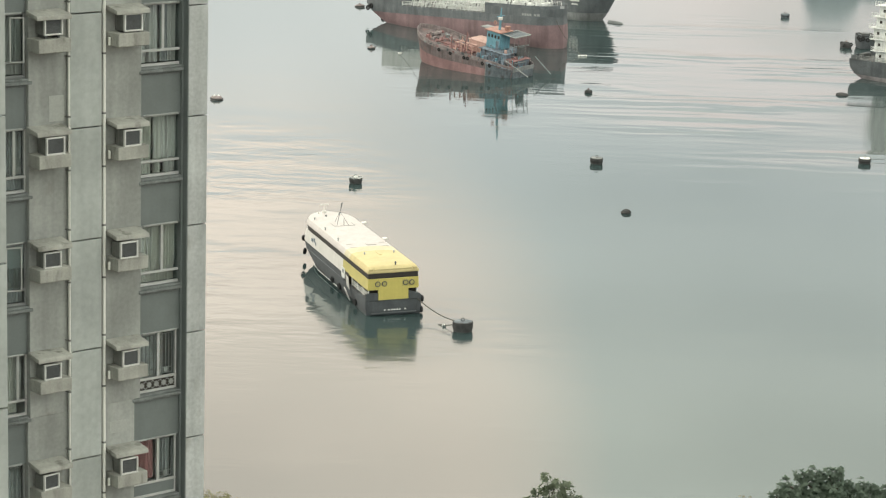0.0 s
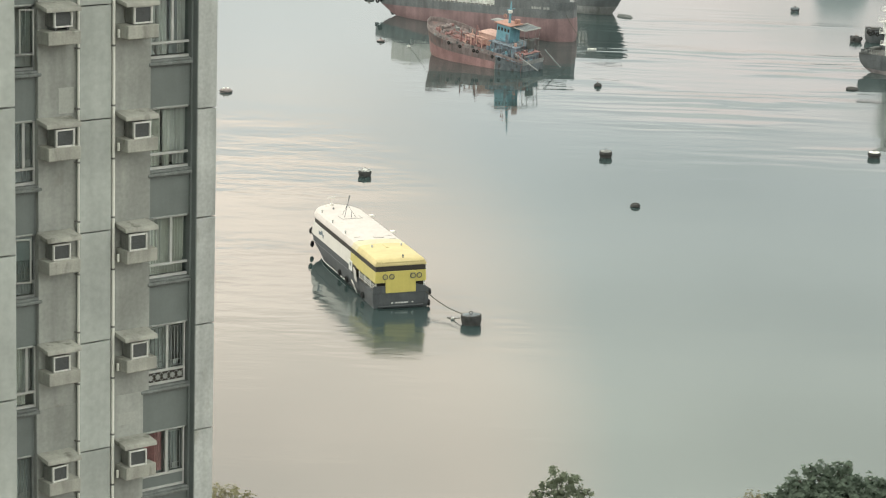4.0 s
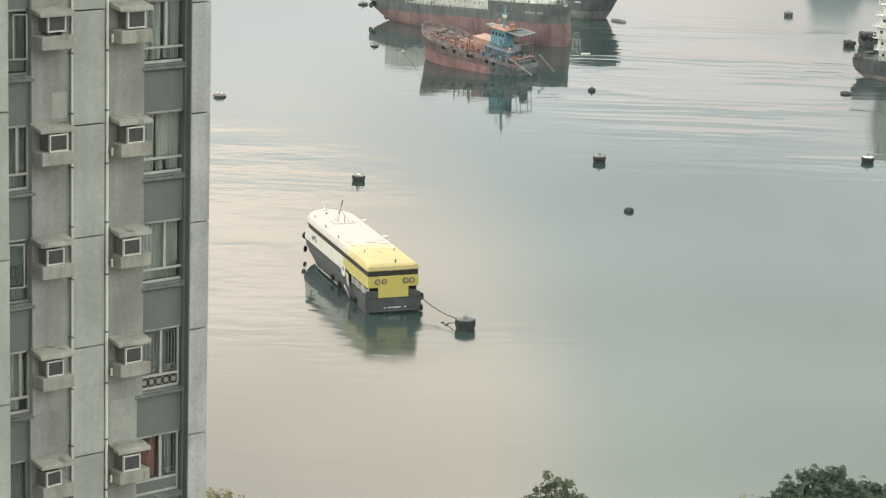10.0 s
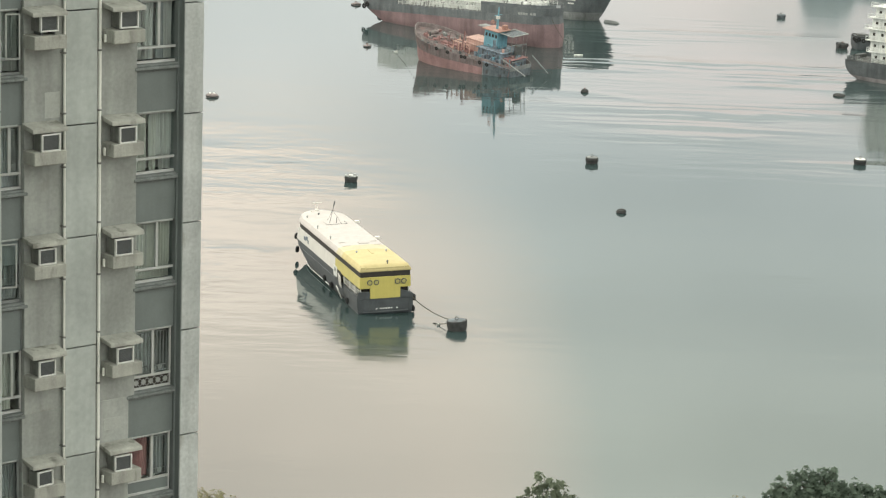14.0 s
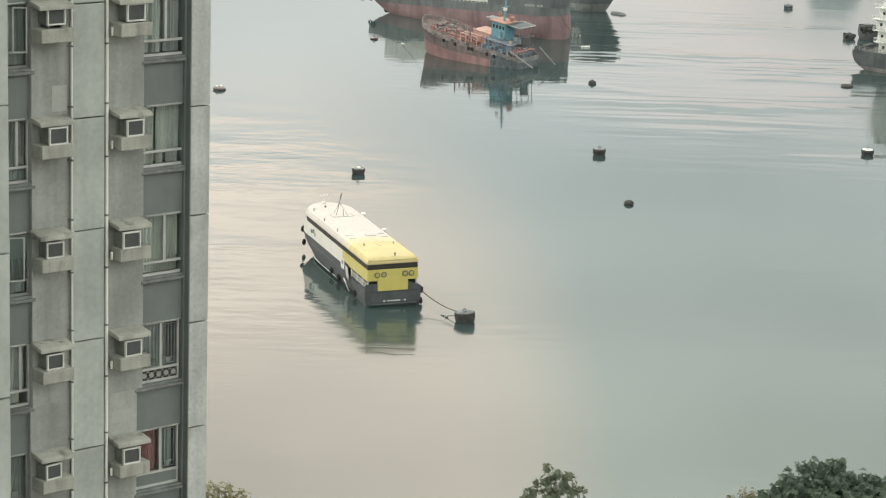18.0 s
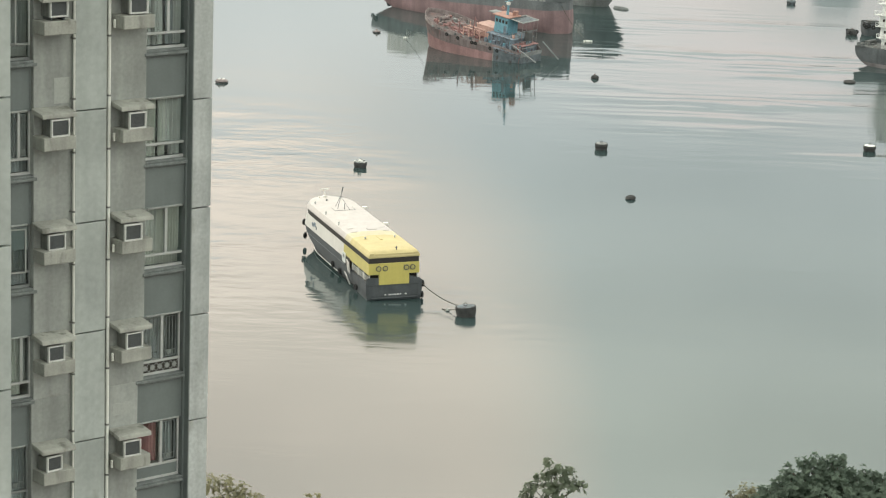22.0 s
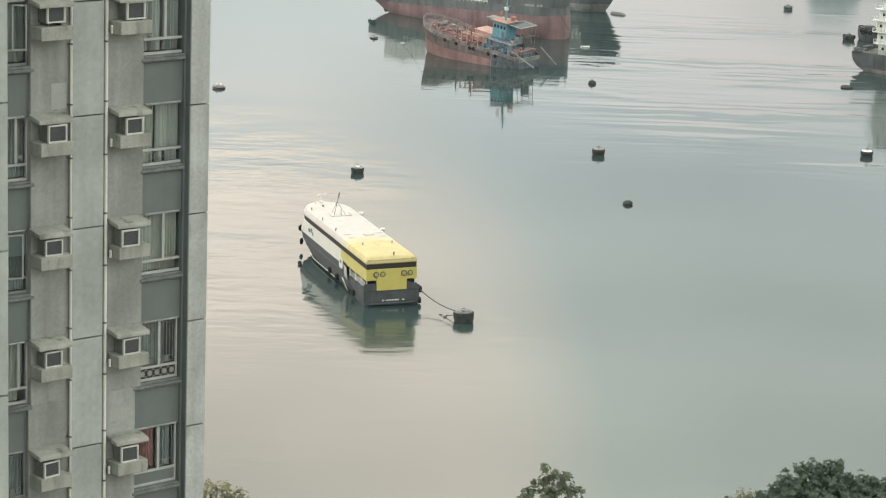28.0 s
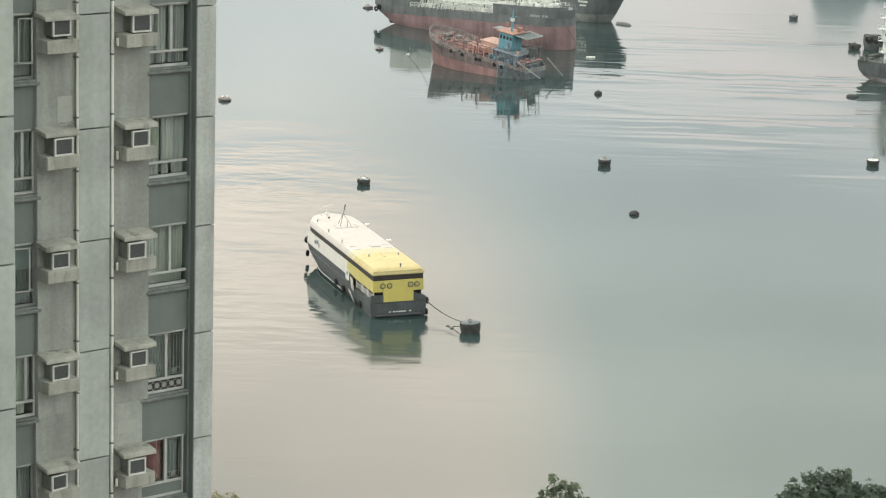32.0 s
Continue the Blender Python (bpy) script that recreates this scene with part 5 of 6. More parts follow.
        disc_turned(bm, [(0.8, 3.7), (0.8, 4.2), (0.6, 4.4)], Matrix.Translation((x + 1.3, -0.6, 0)), 14)
        part("hatch_lid", bm, BULWARK, b)
    r = random.Random(21)
    for k in range(64):
        x, y = r.uniform(15.0, 29.0), r.uniform(-4.4, 4.4)
        z = 3.9 if x > 24.8 else 2.9 if x < 16.4 else 3.2
        bm = bmesh.new()
        if k % 3 == 0:
            rod(bm, (x, y, z), (x, y, z + 0.7 + r.random()), 0.13)
            rod(bm, (x - 0.35, y, z + 0.6), (x + 0.35, y, z + 0.6), 0.11)
        elif k % 3 == 1:
            rod(bm, (x, y, z + 0.25), (x + r.uniform(-1.5, 1.5), y + r.uniform(-1.5, 1.5), z + 0.3), 0.14)
        else:
            box(bm, x, x + r.uniform(0.5, 1.4), y, y + r.uniform(0.5, 1.1), z, z + 0.4 + r.random() * 0.6, bevel=0.05)
        part("deck_fitting", bm, (RUST_DECK, BULWARK, DECK_GREY, HULL_GREY, RUST_DECK, BULWARK, SALMON)[k % 7], b)
    for y in (-1.8, -0.2, 3.0):
        bm = bmesh.new()
        rod(bm, (12.5, y, 4.0), (25.0, y, 4.0), 0.14)
        part("cargo_pipe", bm, RUST_DECK, b)
    # salmon casing with frames beside it
    part("casing", one_box(10.6, 16.2, -3.6, 1.0, 2.9, 6.2, bevel=0.1), SALMON, b, "salmon painted deck casing")
    part("casing_top", one_box(10.4, 16.4, -3.8, 1.2, 6.2, 6.36, bevel=0.04), SALMON, b)
    for y in (2.0, 3.9):
        bm = bmesh.new()
        for x in (12.4, 14.2, 16.0, 17.8):
            rod(bm, (x, y, 2.9), (x, y, 5.4), 0.16)
        rod(bm, (12.3, y, 5.4), (17.9, y, 5.4), 0.18)
        part("derrick_frame", bm, SALMON, b, "salmon steel frame")
    bm = bmesh.new()
    for x in (12.4, 15.2, 17.8):
        rod(bm, (x, 2.0, 5.4), (x, 3.9, 5.4), 0.13)
    part("frame_beam", bm, SALMON, b)
    for x, y, h in ((17.2, 0.6, 7.6), (14.4, 4.3, 6.6), (19.6, 3.6, 6.4)):
        bm = bmesh.new()
        rod(bm, (x, y, 2.9), (x, y, h), 0.16)
        rod(bm, (x, y, h - 0.4), (x - 2.4, y + 0.4, h - 1.6), 0.08)
        part("derrick_post", bm, RUST_DECK, b)
    # wheelhouse on its lower deckhouse
    part("deckhouse", one_box(2.2, 10.2, -3.9, 3.2, 2.9, 5.6, bevel=0.06), BLUE_DULL, b, "dull blue lower deckhouse")
    part("deckhouse_edge", one_box(1.8, 10.6, -4.2, 3.6, 5.5, 5.68), BLUE_DULL, b)
    for x in (3.0, 4.8, 6.6, 8.4):
        part("porthole", one_box(x, x + 0.6, 3.19, 3.27, 4.1, 4.8, bevel=0.02), AC_DARK, b)
    house = part("wheelhouse", one_box(5.9, 10.3, -2.6, 1.2, 5.68, 9.9, bevel=0.06), BLUE, b, "turquoise wheelhouse")
    for k in range(4):
        part("window", one_box(6.15 + k * 1.05, 6.75 + k * 1.05, 1.19, 1.25, 8.3, 9.1, bevel=0.01), BAND, house)
    for k in range(3):
        part("window", one_box(10.28, 10.35, -2.2 + k * 1.15, -1.5 + k * 1.15, 8.3, 9.1, bevel=0.01), BAND, house)
    part("door", one_box(6.3, 7.2, 1.19, 1.25, 5.75, 7.8, bevel=0.01), BLUE_DULL, house)
    part("roof", one_box(5.5, 10.9, -3.2, 1.7, 9.9, 10.14, bevel=0.06), ORANGE, b, "faded orange wheelhouse roof")
    part("roof_box", one_box(6.0, 7.0, -2.6, -1.4, 10.1, 11.2, bevel=0.08), ORANGE, b)
    bm = bmesh.new()
    rod(bm, (8.0, -0.8, 10.1), (8.0, -0.8, 15.6), 0.36, 0.14)
    rod(bm, (8.0, -2.2, 13.6), (8.0, 0.6, 13.6), 0.09)
    part("mast", bm, BLUE, b, "pale blue mast")
    part("lamp", one_box(7.6, 8.5, -1.2, -0.4, 12.6, 13.4, bevel=0.12), WHITE_PAINT, b, "white mast lamp")
    bm = bmesh.new()
    torus(bm, Matrix.Translation((9.0, -0.1, 11.8)) @ pose(0, 0, 0, 90), 0.4, 0.14)
    part("life_ring", bm, ORANGE, b, smooth=True)
    # awnings forward and aft of the roof
    part("awning", one_box(11.2, 15.0, -4.6, -1.6, 9.2, 9.34), HULL_GREY, b, "grey sheet awning")
    bm = bmesh.new()
    ring_ = [(6.0, 0.6, 9.75), (1.7, 0.6, 9.6), (1.7, -5.4, 9.6), (6.0, -5.4, 9.75)]
    tube(bm, ring_ + ring_[:1], 0.15)
    part("awning_frame", bm, ALU_DULL, b, "pale steel awning frame")
    for x, y in ((1.8, 0.5), (1.8, -3.8), (1.8, -5.2), (5.2, -5.2)):
        bm = bmesh.new()
        rod(bm, (x, y, 2.9), (x, y, 9.6), 0.07)
        part("awning_post", bm, BULWARK, b)
    part("funnel", one_box(0.6, 2.0, -2.4, -0.6, 2.9, 7.4, bevel=0.2), DECK_GREY, b)
    for ob in set(b.children) - before:
        ob.location.x += 3.0
    # low stern house with openings under a rusty deck, and patches along the bulwark
    part("stern_house", one_box(2.6, 5.2, -3.0, 2.5, 2.4, 4.4, bevel=0.05), BLUE_DULL, b, "dull blue stern house")
    part("stern_house_deck", one_box(2.3, 5.4, -3.3, 3.1, 4.4, 4.54, bevel=0.03), RUST_DECK, b, "rust-brown deck of the stern house")
    # no real openings: dark panels imitate the shade inside
    for x in (2.8, 4.0):
        part("opening", one_box(x, x + 0.7, 2.49, 2.56, 2.5, 4.0, bevel=0.01), AC_DARK, b, "dark panel for the shade of a doorway")
    for k in range(10):
        x = 2.2 + k * 1.15
        bm = bmesh.new()
        rod(bm, (x, min(3.9, barge_half(x) - 0.3), 2.9), (x, min(3.9, barge_half(x) - 0.3), 5.0), 0.09)
        part("rail_post", bm, BLUE if k % 3 == 0 else BLUE_DULL, b, "blue deck post")
    for k in range(26):
        x = 2.6 + k * 1.05 + r.uniform(-0.3, 0.3)
        w, y = r.uniform(0.3, 1.0), barge_half(x)
        z = 3.0 + barge_rise(x) + r.uniform(-0.3, 0.5)
        part("bulwark_patch", one_box(x, x + w, y - 0.12, y + 0.09, z, z + r.uniform(0.25, 0.6), bevel=0.03), (HULL_GREY, RUST_DECK, BULWARK, NAVY, BULWARK)[k % 5], b)
    # machinery aft and beside the deckhouse
    for k in range(26):
        x, y = (r.uniform(2.2, 4.6), r.uniform(2.6, 3.4)) if k % 2 else (r.uniform(4.5, 13.0), r.uniform(3.5, 4.5))
        part("deck_machine", one_box(x, x + r.uniform(0.4, 1.1), y, y + r.uniform(0.3, 0.7), 2.9, 3.4 + r.random() * 1.4, bevel=0.06), (BLUE_DULL, RUST_DECK, BLUE_DULL, DECK_GREY, BLUE, BULWARK)[k % 6], b)
    for k in range(20):
        x, y = r.uniform(2.6, 12.5), r.uniform(1.0, 4.2)
        z = 4.54 if x < 5.2 else 5.7
        bm = bmesh.new()
        if k % 3:
            rod(bm, (x, y - 1.0, z), (x + r.uniform(-0.4, 0.4), y - 1.0, z + r.uniform(0.5, 1.3)), 0.07)
        else:
            rod(bm, (x, y - 1.2, z + 0.4), (x + r.uniform(0.8, 1.8), y - 1.0 + r.uniform(-0.6, 0.6), z + 0.5), 0.1)
        part("deck_pole", bm, (BLUE_DULL, HULL_GREY, BULWARK, BLUE)[k % 4], b)
    for k in range(7):
        x, y = r.uniform(2.6, 4.4), r.uniform(-2.8, 2.2)
        part("deck_box", one_box(x, x + r.uniform(0.4, 0.9), y, y + r.uniform(0.4, 0.8), 4.54, 4.8 + r.random() * 0.6, bevel=0.05), (BULWARK, BLUE_DULL, RUST_DECK, HULL_GREY)[k % 4], b)
    part("drum", one_box(5.5, 6.1, 2.1, 2.7, 5.68, 6.6, bevel=0.15), SALMON, b)
    part("transom_bulwark", one_box(1.66, 1.84, -3.9, 3.9, 2.0, 3.05, bevel=0.03), HULL_GREY, b, "pale grey transom bulwark")
    for k in range(14):
        x, y = r.uniform(2.0, 2.5), r.uniform(-3.4, 3.4)
        bm = bmesh.new()
        if k % 3 == 0:
            box(bm, x, x + r.uniform(0.3, 0.6), y, y + r.uniform(0.4, 1.0), 2.4, 2.8 + r.random() * 0.6, bevel=0.06)
        elif k % 3 == 1:
            rod(bm, (x, y, 2.4), (x + r.uniform(-0.2, 0.2), y, 3.4 + r.random()), 0.08)
        else:
            rod(bm, (x, y, 2.6), (x + r.uniform(0.0, 0.4), y + r.uniform(-1.2, 1.2), 2.9), 0.12)
        part("stern_gear", bm, (BLUE_DULL, BULWARK, BLUE, RUST_DECK, DECK_GREY)[k % 5], b)
    # sheet added to make the barge's dark reflection wider
    part("awning_sheet", one_box(4.8, 9.0, -5.3, 0.5, 9.52, 9.57), STERN_GREY, b, "dark sheet added under the awning frame to widen its reflection")
    part("trunk_deck", one_box(16.4, 28.2, -4.2, 3.2, 2.95, 3.5, bevel=0.08), RUST_DECK, b, "low rusty trunk over the tanks")
    # spars leaning over the stern and side
    for a, c in (((3.4, 5.0, 4.8), (-4.0, 5.0, 2.45)), ((1.7, -4.1, 5.0), (-2.8, -5.2, 1.4)), ((8.5, -4.2, 5.8), (3.9, -4.0, 7.4)), ((2.4, 3.0, 3.9), (2.1, -1.0, 4.0)), ((8.9, 5.9, 3.0), (8.8, 5.9, -0.6))):
        bm = bmesh.new()
        rod(bm, a, c, 0.16)
        part("spar", bm, HULL_GREY, b, "pale steel spar")
    return b


barge = build_barge()

# supply vessel with a high white stern house
SUPPLY = Matrix.Translation((105.2, 652.0, -0.7)) @ pose(0, 0, 0, 0, 0, -40.0)
supply = thing("supply_vessel", SUPPLY, "moored black-hulled vessel with tall white stern house", "ship")
vessel_hull(supply, 52.0, 5.4, (-6, -3, -1, 0, 0.9, 1.7, 1.7001, 2.6, 3.4, 4.4, 5.4), 10.0, 9.0, 5.4, SOOTY, HULL_FADED, 1.7, sheer=1.5, cutaway=55.0, undercut=3.0)
part("deck", one_box(1.0, 44, -5.0, 5.0, 5.3, 5.46), DECK_GREY, supply)
for z0, z1, x0, x1, y in ((5.4, 8.2, 7.6, 21, 4.6), (8.2, 11.0, 7.0, 20, 4.4), (11.0, 13.8, 6.4, 19, 4.2), (13.8, 16.6, 6.8, 17, 3.8), (16.6, 19.4, 7.4, 15, 3.4)):
    house = part("stern_house", one_box(x0, x1, -y, y, z0, z1, bevel=0.06), SHIP_WHITE, supply, "white stern house storey")
    part("deck_edge", one_box(x0 - 1.2, x1 + 0.6, -y - 0.6, y + 0.6, z1 - 0.12, z1 + 0.06), SHIP_WHITE, supply)
    for k in range(3):
        part("window", one_box(x0 + 1.0 + k * 2.4, x0 + 1.7 + k * 2.4, -y - 0.03, -y + 0.03, z0 + 1.2, z0 + 1.9, bevel=0.01), BAND, house)
        part("window", one_box(x0 - 0.03, x0 + 0.03, -2.4 + k * 2.0, -1.7 + k * 2.0, z0 + 1.2, z0 + 1.9, bevel=0.01), BAND, house)
    railing(supply, x0 - 1.1, x1 + 0.5, -y - 0.55, z1 + 0.06, 1.4, 1.0)
railing(supply, 0.8, 30, -4.9, 5.4, 1.5, 1.1, paint=ALU_GREY)
bm = bmesh.new()
for y in (-4.4, 4.4):
    box(bm, 0.7, 3.0, y - 0.06, y + 0.06, 5.4, 6.3)
box(bm, 0.6, 0.72, -4.4, 4.4, 5.4, 6.3)
part("stern_bulwark", bm, SOOTY, supply)
part("mooring_winch", one_box(1.4, 2.8, -2.0, 1.6, 5.4, 6.6, bevel=0.2), DECK_GREY, supply)

# workboat lying astern of it
WORKBOAT = Matrix.Translation((114.9, 697.5, 0.0)) @ pose(0, 0, 0, 0, 0, 96.0)
workboat = thing("workboat", WORKBOAT, "small dark workboat with a bluff stern hung with tyres", "boat")
bm = bmesh.new()
rings = []
for z, k in ((-1.5, 0.62), (0.0, 0.84), (0.7, 0.93), (1.6, 0.99), (2.4, 1.0), (3.2, 0.98), (3.5, 0.95)):
    rings.append([])
    for j in range(28):
        a = j * math.tau / 28
        c, d = math.cos(a), math.sin(a)
        rings[-1].append((3.4 + 3.4 * k * math.copysign(abs(c) ** 0.6, c), 2.4 * k * math.copysign(abs(d) ** 0.6, d), z))
stack(bm, rings)
part("hull", bm, SOOTY, workboat, "bluff dark hull", smooth=True)
bm = bmesh.new()
tube(bm, [(x * 0.98 + 0.07, y * 0.98, 3.56) for x, y, z in rings[-1]] + [(rings[-1][0][0] * 0.98 + 0.07, 0.0, 3.56)], 0.14)
part("gunwale", bm, RUBBER, workboat, smooth=True)
part("deck_cargo", one_box(2.2, 4.6, -1.2, 1.2, 3.45, 4.0, bevel=0.1), DECK_GREY, workboat)
for k in range(7):
    a = math.pi * (0.62 + 0.126 * k)
    c, d = math.cos(a), math.sin(a)
    bm = bmesh.new()
    torus(bm, Matrix.Translation((3.4 + 3.45 * math.copysign(abs(c) ** 0.6, c), 2.45 * math.copysign(abs(d) ** 0.6, d), 2.9 - 0.35 * (k % 2))) @ pose(0, 0, 0, 0, 90, math.degrees(a)), 0.42, 0.2, 12, 6)
    part("tyre_fender", bm, RUBBER, workboat, smooth=True)

# a ship farther out, out of view; haze is put into its pale paint
FARSHIP = Matrix.Translation((121.0, 872.0, 0.0)) @ pose(0, 0, 0, 0, 0, -14.0)
farship = thing("cargo_ship", FARSHIP, "distant cargo ship at its mooring, its blue-grey paint paled for haze", "ship")
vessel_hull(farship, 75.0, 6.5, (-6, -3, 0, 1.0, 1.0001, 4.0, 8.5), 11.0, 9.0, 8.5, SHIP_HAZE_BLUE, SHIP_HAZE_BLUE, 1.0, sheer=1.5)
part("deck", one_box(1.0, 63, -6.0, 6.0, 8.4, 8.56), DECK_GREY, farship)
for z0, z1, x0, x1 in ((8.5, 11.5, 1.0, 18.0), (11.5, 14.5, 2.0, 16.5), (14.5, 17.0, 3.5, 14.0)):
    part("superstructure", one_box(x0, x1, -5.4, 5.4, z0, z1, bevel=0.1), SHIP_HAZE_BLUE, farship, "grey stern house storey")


# ---- buoys ----
def drum_buoy(name, x, y, dia, tall, label, group="mooring buoys", top=None, side=None, lean=0.0, tilt=2.0, rim=True):
    b = thing(name, Matrix.Translation((x, y, 0)) @ pose(0, 0, 0, tilt, lean, 0), label, "buoy", group)
    r = dia / 2
    bm = bmesh.new()
    disc_turned(bm, [(r * 0.7, -0.9), (r * 0.86, -0.2), (r * 0.97, tall * 0.3), (r * 0.97, tall * 0.36), (r, tall * 0.42), (r, tall - 0.06), (r * 0.97, tall)], seg=28)
    part("drum", bm, side or BUOY_DARK, b, "weathered steel drum", smooth=True)
    bm = bmesh.new()
    disc_turned(bm, [(r * 0.88, tall), (r * 0.85, tall + 0.03), (r * 0.2, tall + 0.05)], seg=28)
    part("lid", bm, top or BUOY_DARK, b, smooth=True)
    bm = bmesh.new()
    torus(bm, Matrix.Translation((0, 0, tall + 0.3)) @ pose(0, 0, 0, 90), 0.24, 0.06, 14, 6)
    rod(bm, (0, 0, tall), (0, 0, tall + 0.12), 0.16)
    part("mooring_ring", bm, BUOY_DARK, b, smooth=True)
    if rim:
        bm = bmesh.new()
        torus(bm, Matrix.Translation((0, 0, tall * 0.5)), r * 1.01, 0.07, 28, 6)
        part("rubbing_band", bm, RUBBER, b, smooth=True)
    return b


moor = drum_buoy("mooring_buoy", 4.21, 382.9, 3.15, 1.5, "dark steel mooring buoy holding the ferry's rope", top=STERN_GREY, lean=-8, tilt=-7, rim=False)
drum_buoy("mooring_buoy", 32.0, 521.6, 2.6, 1.25, "dark drum mooring buoy with a pale worn lid", top=HULL_GREY)
drum_buoy("mooring_buoy", 88.4, 530.9, 2.6, 1.1, "dark drum mooring buoy with a bright white lid", top=BUOY_WHITE)
# paler steel than the near drums, imitating haze at this distance
drum_buoy("mooring_buoy", 100.1, 758.5, 2.6, 1.1, "grey drum mooring buoy paled for haze", top=STERN_GREY, side=STERN_GREY)
cage = drum_buoy("mooring_buoy", -16.3, 494.2, 2.55, 1.1, "dark mooring buoy with a pale battered lid", top=HULL_GREY, rim=False)
bm = bmesh.new()
for k in range(7):
    a = k * 0.9
    box(bm, 1.12 * math.cos(a) - 0.2, 1.12 * math.cos(a) + 0.2, 1.12 * math.sin(a) - 0.2, 1.12 * math.sin(a) + 0.2, 1.05, 1.2 + 0.12 * (k % 3), bevel=0.05)
part("lid_edge", bm, STEEL, cage, "pale battered edge")
bm = bmesh.new()
disc_turned(bm, [(0.45, 1.15), (0.38, 1.4), (0.2, 1.55)], seg=12)
part("cap", bm, BUOY_WHITE, cage, "white cap", smooth=True)


def float_buoy(x, y, dia, tall, label, mat_, knob=True):
    b = thing("float_buoy", Matrix.Translation((x, y, 0)) @ pose(0, 0, 0, 2, 3, x * 7), label, "buoy", "small floats")
    r = dia / 2
    bm = bmesh.new()
    disc_turned(bm, [(r * 0.6, -0.4), (r * 0.95, -0.1), (r, tall * 0.3), (r * 0.85, tall * 0.75), (r * 0.4, tall), (r * 0.1, tall * 1.02)], seg=20)
    part("float", bm, mat_, b, smooth=True)
    bm = bmesh.new()
    torus(bm, Matrix.Translation((0, 0, tall * 0.32)), r * 0.98, 0.12, 20, 6)
    part("collar", bm, BUOY_DARK, b, smooth=True)
    if knob:
        bm = bmesh.new()
        rod(bm, (0, 0, tall * 0.9), (0, 0, tall + 0.35), 0.12)
        rod(bm, (-0.3, 0, tall + 0.2), (0.3, 0, tall + 0.25), 0.08)
        part("post", bm, BUOY_RUST, b)
    return b


worn = float_buoy(-51.6, 586.0, 2.9, 0.85, "brown-grey worn float with pale caps", BULWARK, False)
for x, y in ((-0.5, -0.3), (0.4, 0.1)):
    bm = bmesh.new()
    disc_turned(bm, [(0.32, 0.6), (0.28, 0.95), (0.1, 1.1)], Matrix.Translation((x, y, 0)), 10)
    part("cap", bm, BUOY_WHITE, worn, "pale cap", smooth=True)
float_buoy(35.0, 473.4, 1.8, 0.75, "dark low float on the water", BUOY_DARK, False)
post_float = float_buoy(34.9, 611.0, 1.8, 0.8, "dark small float with a post", BUOY_DARK)
float_buoy(-18.85, 672.0, 2.0, 0.6, "grey-brown small float with a post", BULWARK)
float_buoy(-24.8, 754.0, 2.9, 0.75, "brown float with a post", BULWARK)
dome = float_buoy(109.3, 699.8, 3.1, 1.6, "dark weathered dome float hung with tyres", BUOY_DARK)
for k in range(4):
    bm = bmesh.new()
    torus(bm, Matrix.Translation((1.3 * math.cos(k * 1.7), 1.3 * math.sin(k * 1.7), 0.75 + 0.25 * (k % 2))) @ pose(0, 0, 0, 70, 0, 97 * k), 0.4, 0.2, 12, 6)
    part("tyre", bm, RUBBER, dome, smooth=True)
ring_float = float_buoy(96.7, 618.5, 2.9, 0.6, "dark flat ring float", BUOY_DARK, False)
for x, y, w, fat in ((36.2, 669.2, 2.3, 0.27), (-11.2, 664.0, 0.9, 0.34), (1.35, 385.4, 0.5, 0.2)):
    b = thing("white_float", Matrix.Translation((x, y, 0)) @ pose(0, 0, 0, 0, 0, 12), "white plastic float on a mooring line", "buoy", "white floats")
    bm = bmesh.new()
    rod(bm, (-w / 2, 0, 0.15), (w / 2, 0, 0.15), fat, seg=12)
    part("float", bm, BUOY_WHITE, b, smooth=True)
    for s in (-0.3, 0.3):
        bm = bmesh.new()
        torus(bm, Matrix.Translation((s * w, 0, 0.15)) @ pose(0, 0, 0, 0, 90), fat + 0.01, 0.04, 14, 5)
        part("strap", bm, ROPE, b)


# ---- mooring lines ----
def line(name, a, c, sag, r, label):
    a, c = Vector(a), Vector(c)
    pts = []
    for k in range(17):
        f = k / 16
        p = a.lerp(c, f)
        p.z -= sag * 4 * f * (1 - f)
        pts.append(p)
    bm = bmesh.new()
    tube(bm, pts, r)
    me = mesh_of(bm, name)
    me.materials.append(ROPE)
    return tagged(new(name, me), label, "rope")


line("mooring_rope", FERRY_AT @ Vector((-0.1, -4.35, 2.35)), (2.75, 384.2, 1.3), 0.45, 0.08, "dark sagging mooring rope from ferry to buoy")
line("mooring_rope", (2.7, 383.9, 0.7), (0.5, 386.4, 0.05), 0.12, 0.07, "dark loose rope end at the buoy")
line("mooring_rope", (-5.0, 655.5, 7.6), (-11.2, 664.0, 0.3), 0.8, 0.045, "dark mooring rope from the barge to a float")
line("mooring_rope", (29.5, 682.0, 7.5), (36.0, 669.4, 0.4), 1.2, 0.06, "dark mooring rope from the tanker to a float")


